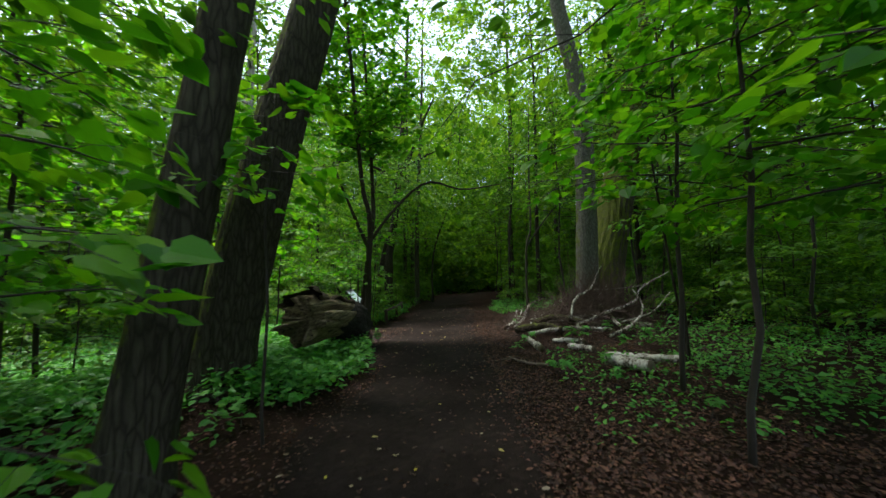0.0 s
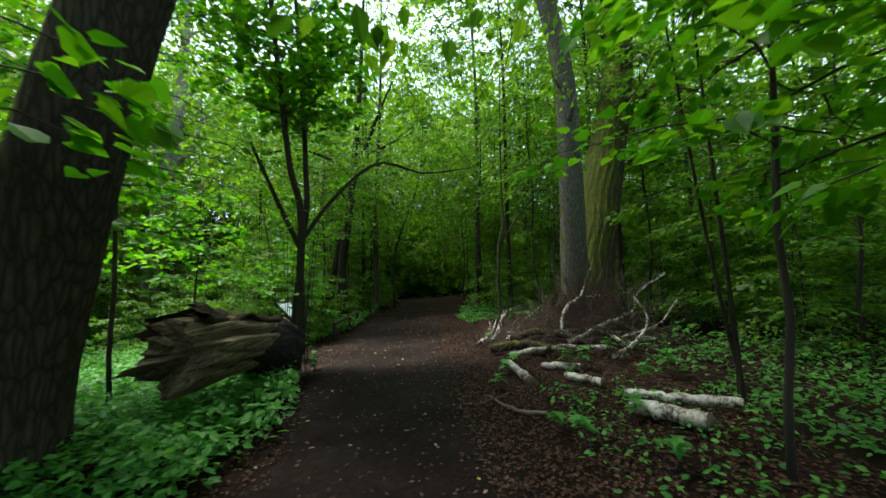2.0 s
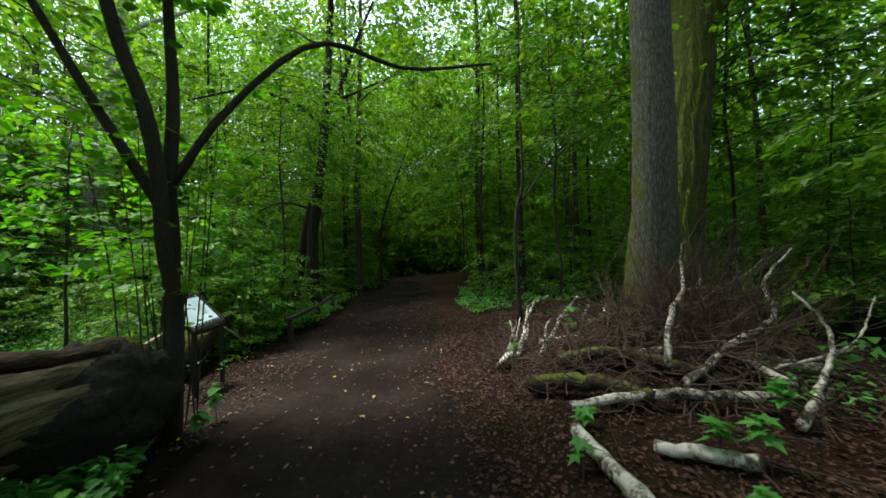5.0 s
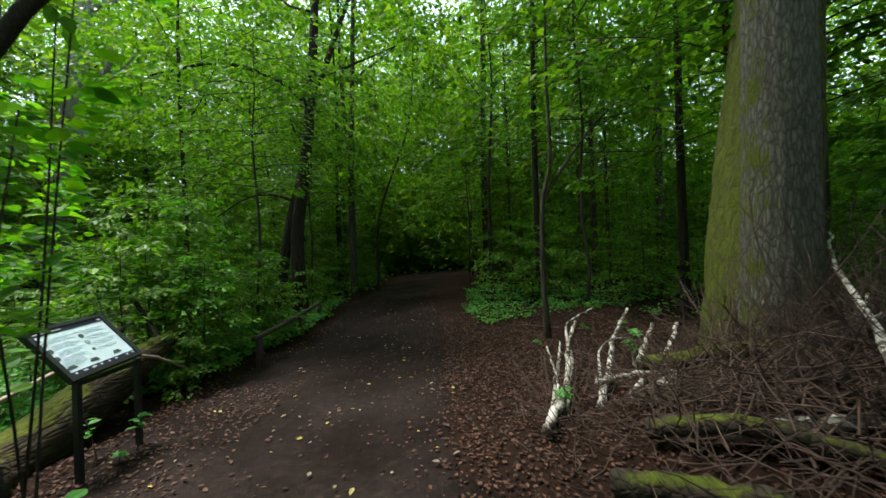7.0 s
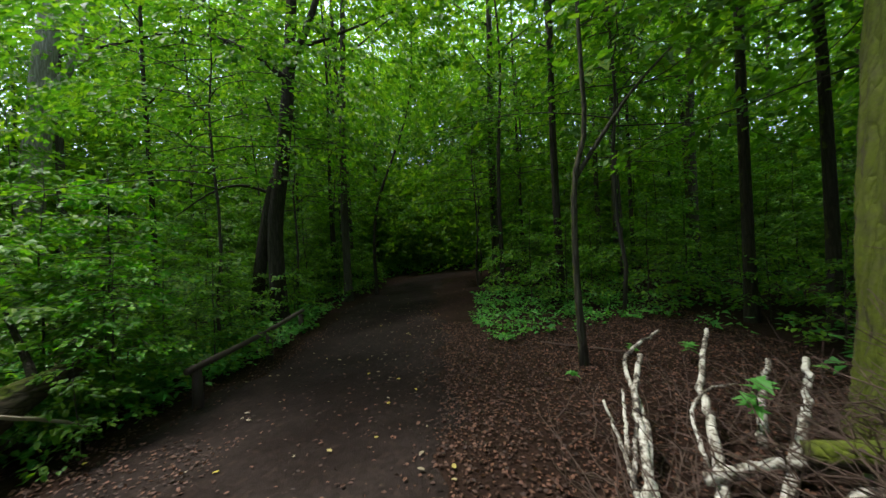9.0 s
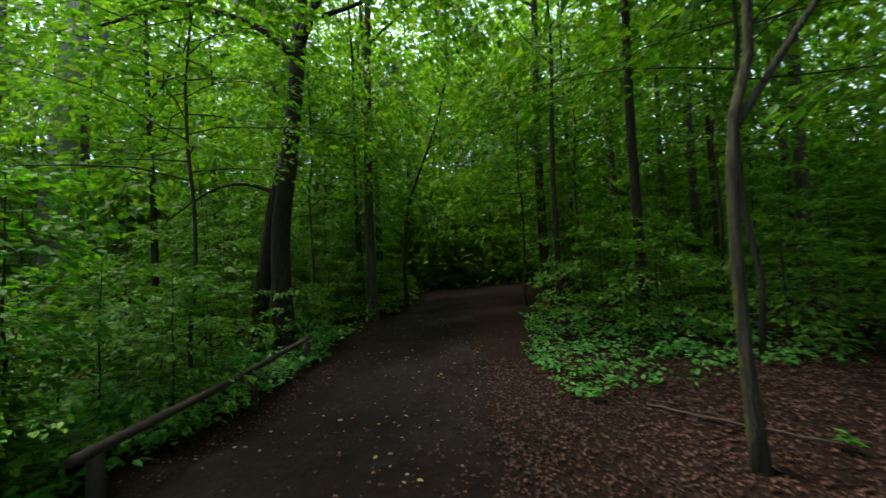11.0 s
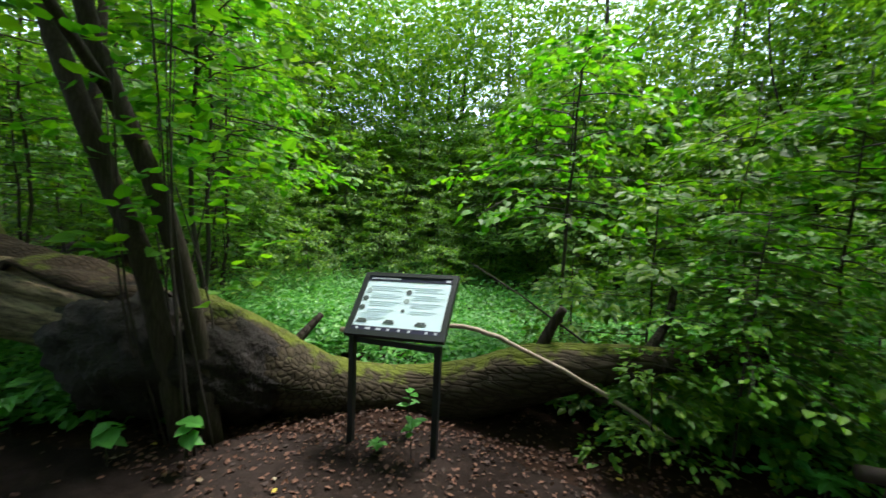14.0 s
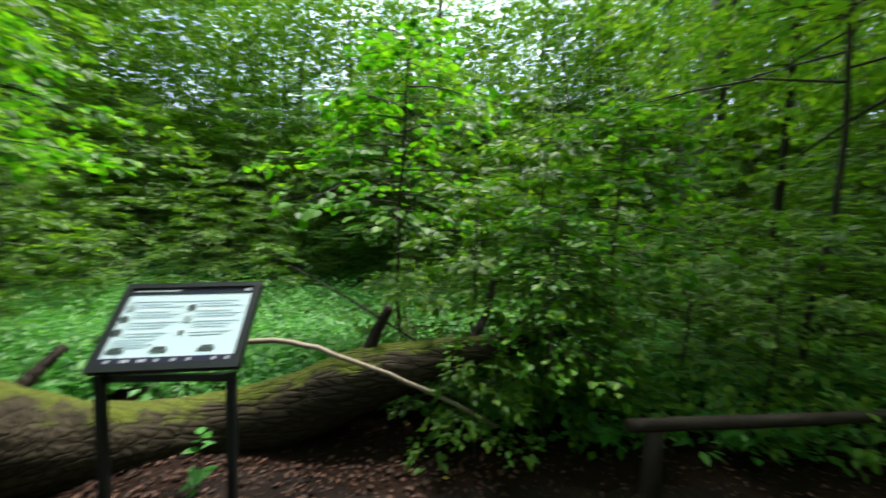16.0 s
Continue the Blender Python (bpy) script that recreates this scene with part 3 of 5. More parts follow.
oak([(0, 0, -0.3), (0.02, 0, 0.4), (0.55, -0.05, 2.5), (1.15, 0.1, 5), (1.7, 0.6, 9), (1.9, 1.0, 14)], 0.66, -1.95, 3.0, OAK_BARK,
    "leaning old oak with furrowed dark bark and moss", sides=56, rough=0.012, ridges=19, seg=90, limbs=5, crown=(4.8, 2.5, 110, 40, 0.26))
oak([(0, 0, -0.3), (0.08, 0, 0.4), (0.25, 0, 1.3), (0.48, 0.12, 3.2), (0.7, 0.4, 6), (0.9, 0.8, 13)], 0.36, -1.0, 1.05, OAK_BARK,
    "dark leaning tree trunk close beside the path", sides=40, rough=0.015, ridges=15, seg=60, limbs=4, crown=(4.5, 2.2, 90, 40, 0.26))
oak([(0, 0, -0.3), (0, 0, 0.4), (0.05, -0.03, 3), (0.0, 0, 5), (-0.4, 0.1, 7.5), (-0.7, 0.2, 11), (-0.7, 0.4, 17)], 0.48, 3.07, 7.8, GREY_BARK,
    "straight grey oak trunk with plated bark beside brushwood", sides=64, rough=0.014, ridges=21, seg=150, limbs=5, crown=(6.0, 2.8, 230, 40, 0.28),
    extra=[(((0.02, -0.2, 3.85), (0.06, -0.36, 4.02), (0.1, -0.42, 4.2)), 0.05, 0.02), (((-0.1, -0.15, 4.5), (-0.22, -0.3, 4.62)), 0.035, 0.018)])
oak([(0, 0, -0.3), (0.05, 0.03, 0.4), (0.24, 0.24, 1.5), (0.85, 0.74, 3.8), (1.4, 1.2, 6), (2.0, 1.9, 10), (2.4, 2.4, 17)], 0.94, 3.5, 8.55, MOSS_BARK,
    "thick leaning trunk covered with yellow-green moss", sides=80, rough=0.018, ridges=19, seg=150, limbs=5, crown=(4.8, 2.6, 110, 40, 0.26), flare=1.2,
    extra=[(((1.25, 0.75, 4.6), (1.8, 0.65, 5.3), (2.8, 0.5, 5.55), (4.2, 0.5, 6.0), (5.4, 0.6, 6.8)), 0.13, 0.03), (((2.0, 0.62, 5.35), (2.6, 0.2, 5.0), (3.1, 0.0, 4.4)), 0.04, 0.012)])
# forked dark tree beyond the rail
forked = oak([(0.05, 0, -0.3), (0.0, 0, 0.8), (0.0, 0, 2.2), (0.22, 0, 3.6), (0.45, 0.1, 6.0), (0.7, 0.2, 10), (0.8, 0.3, 13)], 0.36, -3.35, 14.2, DARK_BARK,
    "dark twin-stemmed tree with drooping leafy branches", sides=24, rough=0.03, limbs=5, limb_from=0.45, crown=(4.0, 3.2, 170, 40, 0.2),
    extra=[(((-0.65, 0.1, -0.3), (-0.45, 0.1, 1.2), (-0.15, 0.05, 2.6), (0.15, 0, 3.5)), 0.15, 0.11),
           (((0.42, 0, 5.3), (-0.3, -0.2, 5.9), (-1.6, -0.4, 6.3), (-3.2, -0.6, 6.0)), 0.075, 0.025),
           (((0.5, 0, 5.6), (0.9, 0, 6.4), (1.4, 0.1, 7.8), (1.9, 0.2, 9)), 0.10, 0.03),
           (((0.0, 0, 2.9), (-0.6, -0.1, 3.1), (-1.2, -0.2, 3.0), (-1.9, -0.4, 2.5)), 0.04, 0.012),
           (((0.35, 0, 4.2), (0.05, 0, 4.6), (-0.1, 0, 5.0)), 0.045, 0.02)])
V, F = crown_arrays(rng, (-0.2, -0.5, 5.7), (3.6, 2.8, 1.7), 170, 45, 0.12, RHOMB)
part_np("foliage", V, [F], LEAF, forked, "drooping sprays of small dark green leaves", smooth=False)
# slim forked tree at the litter's edge
oak([(0, 0, -0.2), (-0.05, 0, 1.0), (-0.02, 0, 2.1), (0.12, 0, 2.7), (0.12, 0.05, 4), (0.2, 0.2, 7)], 0.082, 2.0, 10.7, FAR_BARK,
    "slim forked young tree standing in leaf litter", sides=14, rough=0.04, limbs=3, flare=1.5, crown=(1.6, 1.4, 26, 40, 0.11),
    extra=[(((-0.02, 0, 2.1), (0.25, 0, 2.5), (0.7, 0.05, 3.1), (1.2, 0.1, 3.6)), 0.03, 0.012)])
# twin thin stems beside the birch logs
oak([(0, 0, -0.2), (-0.02, 0, 0.8), (-0.06, 0.02, 2.0), (-0.1, 0.05, 3.5), (-0.15, 0.1, 6)], 0.044, 3.46, 4.2, DARK_BARK,
    "thin dark twin-stemmed young tree behind birch logs", sides=14, rough=0.04, limbs=3, flare=1.5, crown=(1.6, 1.4, 30, 40, 0.11),
    extra=[(((0.02, 0, 0.1), (-0.12, 0.02, 1.1), (-0.25, 0.03, 2.3), (-0.4, 0.06, 4.0)), 0.02, 0.01)])
# pale trunk beyond the hollow
oak([(0, 0, -0.3), (0, 0, 3), (0.55, -0.05, 6), (0.95, -0.1, 8.5), (1.2, 0.1, 12), (1.3, 0.2, 19)], 0.95, -14.25, 18.4, PALE_BARK,
    "tall pale-barked trunk standing beyond the hollow", sides=28, rough=0.03, limbs=6, crown=(3.4, 2.8, 90, 36, 0.17),
    extra=[(((0.65, 0, 6.6), (1.2, -0.1, 7.4), (2.1, -0.2, 8.3), (2.6, -0.2, 9.8)), 0.2, 0.08), (((1.9, -0.2, 8.1), (2.6, -0.1, 8.5), (3.6, 0, 9.6)), 0.09, 0.03)])

# hazel stems between log and sign
hz = empty("hazel")
HZ = [((-0.09, 0.18, -0.1), (0.03, 0.08, 1.05), (0.09, -0.1, 1.55), (0.17, -0.24, 2.05), (0.21, -0.42, 2.55), (0.13, -0.56, 3.05), (0.15, -1.0, 4.4), (0.0, -1.4, 7.2)),
      ((-0.2, 0.32, -0.1), (-0.13, 0.22, 0.85), (-0.01, 0.12, 1.55), (0.09, -0.04, 2.05), (0.19, -0.12, 2.55), (0.17, -0.1, 3.05), (0.1, -0.1, 4.4), (-0.1, -0.1, 7.0))]
rng = np.random.default_rng(33)
for q, r in zip(HZ, (0.052, 0.05)):
    part_np("stem", *join([tube(curve_pts(q, 24), [r * 1.2, r, r * 0.5], 12, rng, 0.04)]), HAZEL_BARK, hz)
part_np("branch", *join([tube(curve_pts(((0.1, -0.04, 2.05), (0.55, 0.0, 2.65), (1.2, 0.2, 3.25), (1.9, 0.5, 3.15), (2.7, 0.8, 3.3)), 16), [0.035, 0.012], 8, rng, 0.05)]), HAZEL_BARK, hz)
part_np("branch", *join([tube(curve_pts(((0.13, -0.2, 1.9), (-0.1, -0.5, 2.6), (-0.3, -0.8, 3.3)), 10), [0.04, 0.02], 8, rng, 0.05)]), HAZEL_BARK, hz)
shoots = []
LPs = []
for k in range(11):
    a = rng.uniform(0, 6.28)
    b = np.array([rng.uniform(-0.25, 0.1), rng.uniform(-0.2, 0.5), -0.1])
    e = b + np.array([0.25 * np.cos(a), 0.3 * np.sin(a), rng.uniform(1.4, 3.2)])
    C = curve_pts((b, (b + e) / 2 + rng.normal(0, 0.05, 3), e), 7)
    part_np("shoot", *join([tube(C, [0.008, 0.004], 5)]), TWIG, hz)
    for s in range(3):
        B = limb(rng, C[-1 - s], (np.cos(a + s * 2), np.sin(a + s * 2), 0.25), 0.5, 0, n=4)
        LPs.append(spray(rng, B, 0.22, 12, 0.085))
for B, n in ((HZ[0], 240), (HZ[1], 240)):
    C = np.array([c for c in curve_pts(B, 40) if c[2] > 3.5])
    for s in range(54):
        a = rng.uniform(0, 6.28)
        Bq = limb(rng, C[(s * 5) % len(C)], (np.cos(a), np.sin(a), 0.2), rng.uniform(0.6, 1.6), 0, n=5)
        shoots.append(tube(Bq, [0.01, 0.003], 4, caps=False))
        LPs.append(spray(rng, Bq, 0.34, 50, 0.09))
tagged(part_np("fine_twig", *join(shoots), TWIG, hz), kind="stuff")
V, F = leaves(*(np.concatenate([q[k] for q in LPs]) for k in range(4)), HEART)
part_np("foliage", V, [F], LEAF_BROAD, hz, smooth=False)
place(hz, -1.45, 6.3)
tagged(hz, "dark hazel clump with leaning stems and thin shoots", "shrub")

# ---- fallen tree ----
rng = np.random.default_rng(41)
ft = empty("fallen_tree", -2.0, 6.3, -0.1)
def world_part(name, V, F, m, parent, label=""):
    V = np.asarray(V) - np.array(parent.location)
    return part_np(name, V, F, m, parent, label)
C = curve_pts([(-1.75, 6.1, 0.55), (-1.98, 6.4, 0.36), (-2.4, 6.85, 0.02), (-2.75, 7.4, -0.08), (-2.82, 8.0, 0.06), (-2.8, 8.45, 0.28), (-2.82, 8.9, 0.42), (-2.9, 9.4, 0.52), (-3.05, 9.95, 0.6)], 60)
world_part("trunk", *join([tube(C, [0.33, 0.31, 0.26, 0.23, 0.235, 0.22, 0.15, 0.085, 0.055], 36, rng, 0.03, ridges=13)]), FALLEN_BARK, ft, "bark overgrown with green moss")
SEG, SID = 60, 96
C = curve_pts([(-1.5, 3.95, 0.68), (-1.56, 4.6, 0.67), (-1.6, 5.3, 0.61), (-1.66, 6.1, 0.52)], SEG)
th = np.linspace(0, 2 * np.pi, SID, endpoint=False)[None, :]
s = np.linspace(0, 1, SEG)[:, None]
rad = np.interp(s[:, 0], [0, 0.3, 1], [0.34, 0.33, 0.25])[:, None] * (1 + 0.09 * np.sin(2 * th + 1) + 0.05 * np.sin(3 * th + 2 * s))
for q, w, dep, drift in ((1.3, 0.12, 0.14, 0.5), (2.2, 0.07, 0.08, -0.3), (3.0, 0.14, 0.14, 0.4), (3.9, 0.08, 0.09, -0.5), (4.35, 0.13, 0.17, -0.4), (4.8, 0.05, 0.05, 0.3), (5.3, 0.15, 0.15, 0.3), (5.8, 0.05, 0.05, -0.2), (6.1, 0.08, 0.07, 0.2)):
    dd = np.angle(np.exp(1j * (th - q - drift * s - 0.15 * np.sin(5 * s + q))))
    rad = rad - dep * np.exp(-(dd / w) ** 2) * (0.4 + 0.6 * np.sin(2.4 * s + q) ** 2)
rad = rad + 0.006 * np.sin(31 * th + 3 * np.sin(4 * s)) + 0.004 * np.sin(53 * th - 2 * s)
V = C[:, None, :] + rad[:, :, None] * np.stack([-np.sin(th) + 0 * s, 0 * th + 0 * s, -np.cos(th) + 0 * s], -1)
tear = 0.16 * np.sin(3 * th[0] + 0.5) + 0.10 * np.sin(7 * th[0] + 2) + rng.normal(0, 0.05, SID)
V[:, :, 1] += tear[None, :] * np.exp(-s * 5)
V = np.vstack([V.reshape(-1, 3), C[0] + [0, 0.22, 0], C[-1]])
i = np.arange(SEG - 1)[:, None] * SID + np.arange(SID)[None, :]
k = np.arange(SEG - 1)[:, None] * SID + (np.arange(SID)[None, :] + 1) % SID
jj = np.arange(SID)
cap = np.stack([(jj + 1) % SID, jj, np.full(SID, SEG * SID)], -1)
world_part("broken_log", V, [np.stack([i, k, k + SID, i + SID], -1).reshape(-1, 4), cap], TORN, ft, "pale torn split wood without bark")
NB = 30
arc = np.linspace(0.60 * np.pi, 1.17 * np.pi, NB)
ring = np.concatenate([arc, arc[::-1]])[None, :]
inner = np.concatenate([np.zeros(NB), np.ones(NB)])[None, :]
ss = np.linspace(0, 1, 56)[:, None]
Cb = curve_pts(C, 56)
base = np.interp(ss[:, 0], [0, 0.4, 1], [0.385, 0.37, 0.31])[:, None]
lip = np.abs(ring - 0.9 * np.pi) / (0.3 * np.pi)
wave = 0.03 * np.sin(6 * ring + 7 * ss) + 0.022 * np.sin(13 * ss + 2 * ring) + 0.012 * np.sin(31 * ss + 5 * ring)
rb = base + wave + 0.07 * np.exp(-ss * 4) - 0.05 * lip ** 4 * (1 + 0.8 * np.sin(21 * ss)) - inner * (0.06 + 0.015 * np.sin(9 * ss))
V = Cb[:, None, :] + rb[:, :, None] * np.stack([-np.sin(ring) + 0 * ss, 0 * ring + 0 * ss, -np.cos(ring) + 0 * ss], -1)
rag = 0.14 * np.sin(5 * ring[0]) + 0.08 * np.sin(17 * ring[0] + 1) + 0.04 * np.sin(41 * ring[0])
V[:, :, 1] += rag[None, :] * np.exp(-ss * 6) + 0.16 * np.exp(-ss * 5)
i = np.arange(55)[:, None] * (2 * NB) + np.arange(2 * NB)[None, :]
k = np.arange(55)[:, None] * (2 * NB) + (np.arange(2 * NB)[None, :] + 1) % (2 * NB)
world_part("bark", V.reshape(-1, 3), [np.stack([i, k, k + 2 * NB, i + 2 * NB], -1).reshape(-1, 4)], LOOSE_BARK, ft, "dark brown loose bark with ragged edges on top")
# stump end; its near-black colour includes the shade beneath the log
C = curve_pts([(-1.56, 5.15, 0.52), (-1.6, 5.6, 0.48), (-1.68, 6.0, 0.42), (-1.85, 6.35, 0.32), (-2.15, 6.6, 0.12)], 34)
world_part("root_base", *join([tube(C, [0.12, 0.34, 0.42, 0.38, 0.28], 60, rng, 0.10, ridges=9)]), ROTTEN_SHADED, ft, "dark rotten stump end")
for q, r in ((((-2.8, 8.5, 0.42), (-2.86, 8.56, 0.6), (-2.84, 8.66, 0.8)), 0.05), (((-2.8, 8.7, 0.3), (-2.95, 9.1, 0.05), (-3.1, 9.5, -0.2)), 0.06), (((-2.3, 6.6, 0.3), (-2.6, 6.7, 0.55)), 0.045), (((-2.86, 9.2, 0.5), (-3.2, 9.4, 0.72), (-3.5, 9.5, 1.08)), 0.04), (((-2.84, 9.3, 0.5), (-2.95, 9.6, 0.5)), 0.07)):
    world_part("stub", *join([tube(curve_pts(q, 8), [r, r * 0.6], 10, rng, 0.08)]), DARK_BARK, ft)
tagged(ft, "fallen mossy tree with broken pale log behind the sign", "fallen tree")

def lz0(x, y, h):
    return (x, y, float(land(x, y)) + h)

def stick_thing(name, pts, ra, rb, m, label, cat="branch", n=18, sides=9, rough=0.06, ends=False):
    pts = np.asarray(pts, float)
    ob = empty(name, *pts[0])
    C = curve_pts(pts, n) - pts[0]
    C[1:-1] += rng.normal(0, 0.22 * min(ra, 0.04), (n - 2, 3))
    part_np("bark", *join([tube(C, [ra, rb], sides, rng, rough, caps=not ends)]), m, ob)
    if ends:
        for c, r, d in ((C[0], ra, C[0] - C[1]), (C[-1], rb, C[-1] - C[-2])):
            d = d / np.linalg.norm(d)
            part_np("cut_end", *join([tube(np.array([c - d * 0.01, c + d * 0.004]), [r * 0.97, r * 0.94], sides, rng, 0.03)]), END_WOOD, ob)
    return tagged(ob, label, cat)

stick_thing("fallen_branch", [(-2.45, 7.0, 0.5), (-2.52, 7.9, 0.645), (-2.5, 8.25, 0.62), (-2.5, 8.6, 0.5), (-2.55, 9.0, 0.31), (-2.62, 9.4, 0.08)], 0.018, 0.012, PALE_STICK, "thin bent barkless branch leaning over a mossy trunk")
stick_thing("fallen_branch", [(-3.0, 7.9, 1.05), (-3.0, 8.5, 0.72), (-3.05, 9.1, 0.3), (-3.1, 9.4, -0.15)], 0.006, 0.012, TWIG, "thin dark dead twig hanging over the fallen trunk")
stick_thing("broken_stump", [lz0(-5.2, 11.4, -0.1), lz0(-5.22, 11.42, 0.6), lz0(-5.3, 11.4, 1.15)], 0.09, 0.05, TORN, "pale broken stump standing among green shrubs", "stump", 10, 12, 0.1)
stick_thing("fallen_branch", [(-2.1, 2.2, 0.02), (-2.0, 3.0, 0.12), (-2.3, 4.1, 0.1)], 0.09, 0.07, OAK_BARK, "rotting log lying at the foot of an oak", "log", sides=14)

# ---- information sign ----
sg = empty("information_sign", -2.0, 7.7, float(land(-2.0, 7.7)))
BL, BR, TL, TR = (np.array(q) for q in ((-1.985, 7.345, 0.655), (-2.06, 8.01, 0.675), (-2.32, 7.31, 1.005), (-2.405, 7.98, 1.03)))
def on_panel(u, v, h=0.0):
    """A place on the slanted panel: u along its lower edge, v up it, h metres above it."""
    p = BL * (1 - u) * (1 - v) + BR * u * (1 - v) + TL * (1 - u) * v + TR * u * v
    nrm = np.cross(BR - BL, TL - BL)
    return p + nrm / np.linalg.norm(nrm) * h
def slab(name, u0, u1, v0, v1, h0, h1, m, label=""):
    q = [on_panel(u, v, h) for h in (h0, h1) for u, v in ((u0, v0), (u1, v0), (u1, v1), (u0, v1))]
    return world_part_flat(name, np.array(q), m, label)
def world_part_flat(name, V, m, label):
    F = np.array([(3, 2, 1, 0), (4, 5, 6, 7), (0, 1, 5, 4), (1, 2, 6, 5), (2, 3, 7, 6), (3, 0, 4, 7)])
    return part_np(name, V - np.array(sg.location), [F], m, sg, label, smooth=False)
slab("panel", 0.02, 0.98, 0.03, 0.97, -0.012, 0.0, SIGN_PANEL, "pale printed information panel")
for u0, u1, v0, v1 in ((0, 1, 0, 0.07), (0, 1, 0.94, 1), (0, 0.055, 0.07, 0.94), (0.945, 1, 0.07, 0.94)):
    slab("frame_bar", u0, u1, v0, v1, -0.03, 0.012, SIGN_METAL)
slab("header_band", 0.055, 0.945, 0.865, 0.94, 0.001, 0.003, SIGN_BAND, "dark purple header band")
slab("footer_band", 0.055, 0.945, 0.07, 0.14, 0.001, 0.003, SIGN_BAND, "dark purple footer band")
slab("title_line", 0.08, 0.40, 0.895, 0.915, 0.0035, 0.005, SIGN_MARK)
slab("logo", 0.88, 0.93, 0.885, 0.92, 0.0035, 0.005, SIGN_MARK)
for u in (0.10, 0.20, 0.31, 0.42, 0.53, 0.63, 0.80, 0.89):
    slab("logo", u, u + (0.05 if u in (0.20, 0.31) else 0.025), 0.09, 0.12, 0.0035, 0.005, SIGN_MARK)
for k in range(15):
    v = 0.80 - k * 0.031
    for u0, u1 in ((0.14, 0.46), (0.58, 0.90)):
        if k in (0, 4, 8, 12):
            continue
        slab("text_line", u0 if k > 1 else 0.09, u1 - 0.04 * ((k * 7) % 3), v, v + 0.009, 0.001, 0.0022, SIGN_INK)
for k in range(4):
    slab("text_line", 0.09, 0.36 - 0.05 * (k % 2), 0.33 - 0.028 * k, 0.338 - 0.028 * k, 0.001, 0.0022, SIGN_INK)
def disc(u, v, r, m):
    a = np.linspace(0, 2 * np.pi, 18, endpoint=False)
    ring = [np.array([on_panel(u + r * np.cos(t), v + r * 1.35 * np.sin(t), h) for t in a]) for h in (0.001, 0.003)]
    V = np.vstack(ring) - np.array(sg.location)
    j = np.arange(18)
    part_np("picture", V, [np.stack([j, (j + 1) % 18, 18 + (j + 1) % 18, 18 + j], -1), (18 + j)[None, :]], m, sg, smooth=False)
for u, v, r, m in ((0.10, 0.70, 0.03, SIGN_PHOTO_PALE), (0.09, 0.57, 0.03, SIGN_PHOTO), (0.085, 0.42, 0.03, SIGN_PHOTO), (0.53, 0.69, 0.03, SIGN_PHOTO), (0.53, 0.55, 0.03, SIGN_PHOTO_PALE), (0.52, 0.40, 0.018, SIGN_PHOTO)):
    disc(u, v, r, m)
for u in (0.075, 0.36, 0.68):
    slab("picture", u, u + 0.11, 0.19, 0.225, 0.001, 0.003, SIGN_PHOTO)
    slab("picture", u + 0.015, u + 0.095, 0.228, 0.25, 0.001, 0.003, SIGN_PHOTO)
slab("back_plate", 0.03, 0.97, 0.04, 0.96, -0.03, -0.014, SIGN_METAL)
for x, y in ((-2.01, 7.40), (-2.075, 7.97)):
    zb = float(land(x, y)) - 0.1
    w = 0.019
    zt = 0.645
    V = np.array([(x + a * w, y + b * w, z) for z in (zb, zt) for a, b in ((-1, -1), (1, -1), (1, 1), (-1, 1))])
    world_part_flat("leg", V, SIGN_METAL, "")
V = np.array([(-2.03 + a, y, z) for z in (0.60, 0.635) for a, y in ((-0.012, 7.41), (0.012, 7.41), (-0.035, 7.96), (-0.06, 7.96))])
world_part_flat("crossbar", V, SIGN_METAL, "")
tagged(sg, "slanted information board in dark metal frame on two legs", "sign")

# ---- wooden rail ----
fr = empty("rail_fence", -2.3, 10.25, float(land(-2.3, 10.25)))
world_part("rail", *join([tube(curve_pts([(-2.22, 10.05, 0.33), (-2.3, 11.0, 0.335), (-2.42, 12.1, 0.345), (-2.72, 13.95, 0.36)], 30), [0.038, 0.034], 12, rng, 0.05)]), RAIL_WOOD, fr)
for x, y in ((-2.24, 10.22), (-2.42, 12.05), (-2.70, 13.8)):
    world_part("post", *join([tube(np.array([(x, y, float(land(x, y)) - 0.2), (x, y, 0.1), (x, y, 0.30)]), [0.055, 0.055, 0.05], 12, rng, 0.05)]), RAIL_WOOD, fr)
tagged(fr, "low weathered round-wood rail fence beside the path", "fence")

# ---- birch logs and brushwood ----
rng = np.random.default_rng(51)
def lz(x, y, h):
    return (x, y, float(land(x, y)) + h)
BIRCHES = [
    ([lz(1.66, 6.1, 0.05), lz(1.79, 5.12, 0.06)], 0.055, 0.07), ([lz(2.06, 5.82, 0.06), lz(2.5, 5.56, 0.07)], 0.048, 0.055),
    ([lz(2.22, 5.22, 0.06), lz(2.48, 4.77, 0.07)], 0.05, 0.055), ([lz(1.7, 6.36, 0.10), lz(2.4, 6.3, 0.13), lz(3.1, 6.2, 0.12)], 0.042, 0.05),
    ([lz(2.15, 7.1, 0.12), lz(3.0, 6.98, 0.08), lz(4.0, 6.8, 0.14)], 0.05, 0.055), ([lz(2.58, 4.46, 0.07), lz(3.3, 3.95, 0.08)], 0.05, 0.055),
    ([lz(2.46, 4.02, 0.09), lz(2.8, 3.54, 0.09)], 0.07, 0.078), ([lz(2.05, 7.75, 0.1), lz(2.6, 8.1, 0.12)], 0.075, 0.085),
    ([lz(1.27, 7.55, 0.08), lz(1.52, 8.05, 0.12)], 0.045, 0.05)]
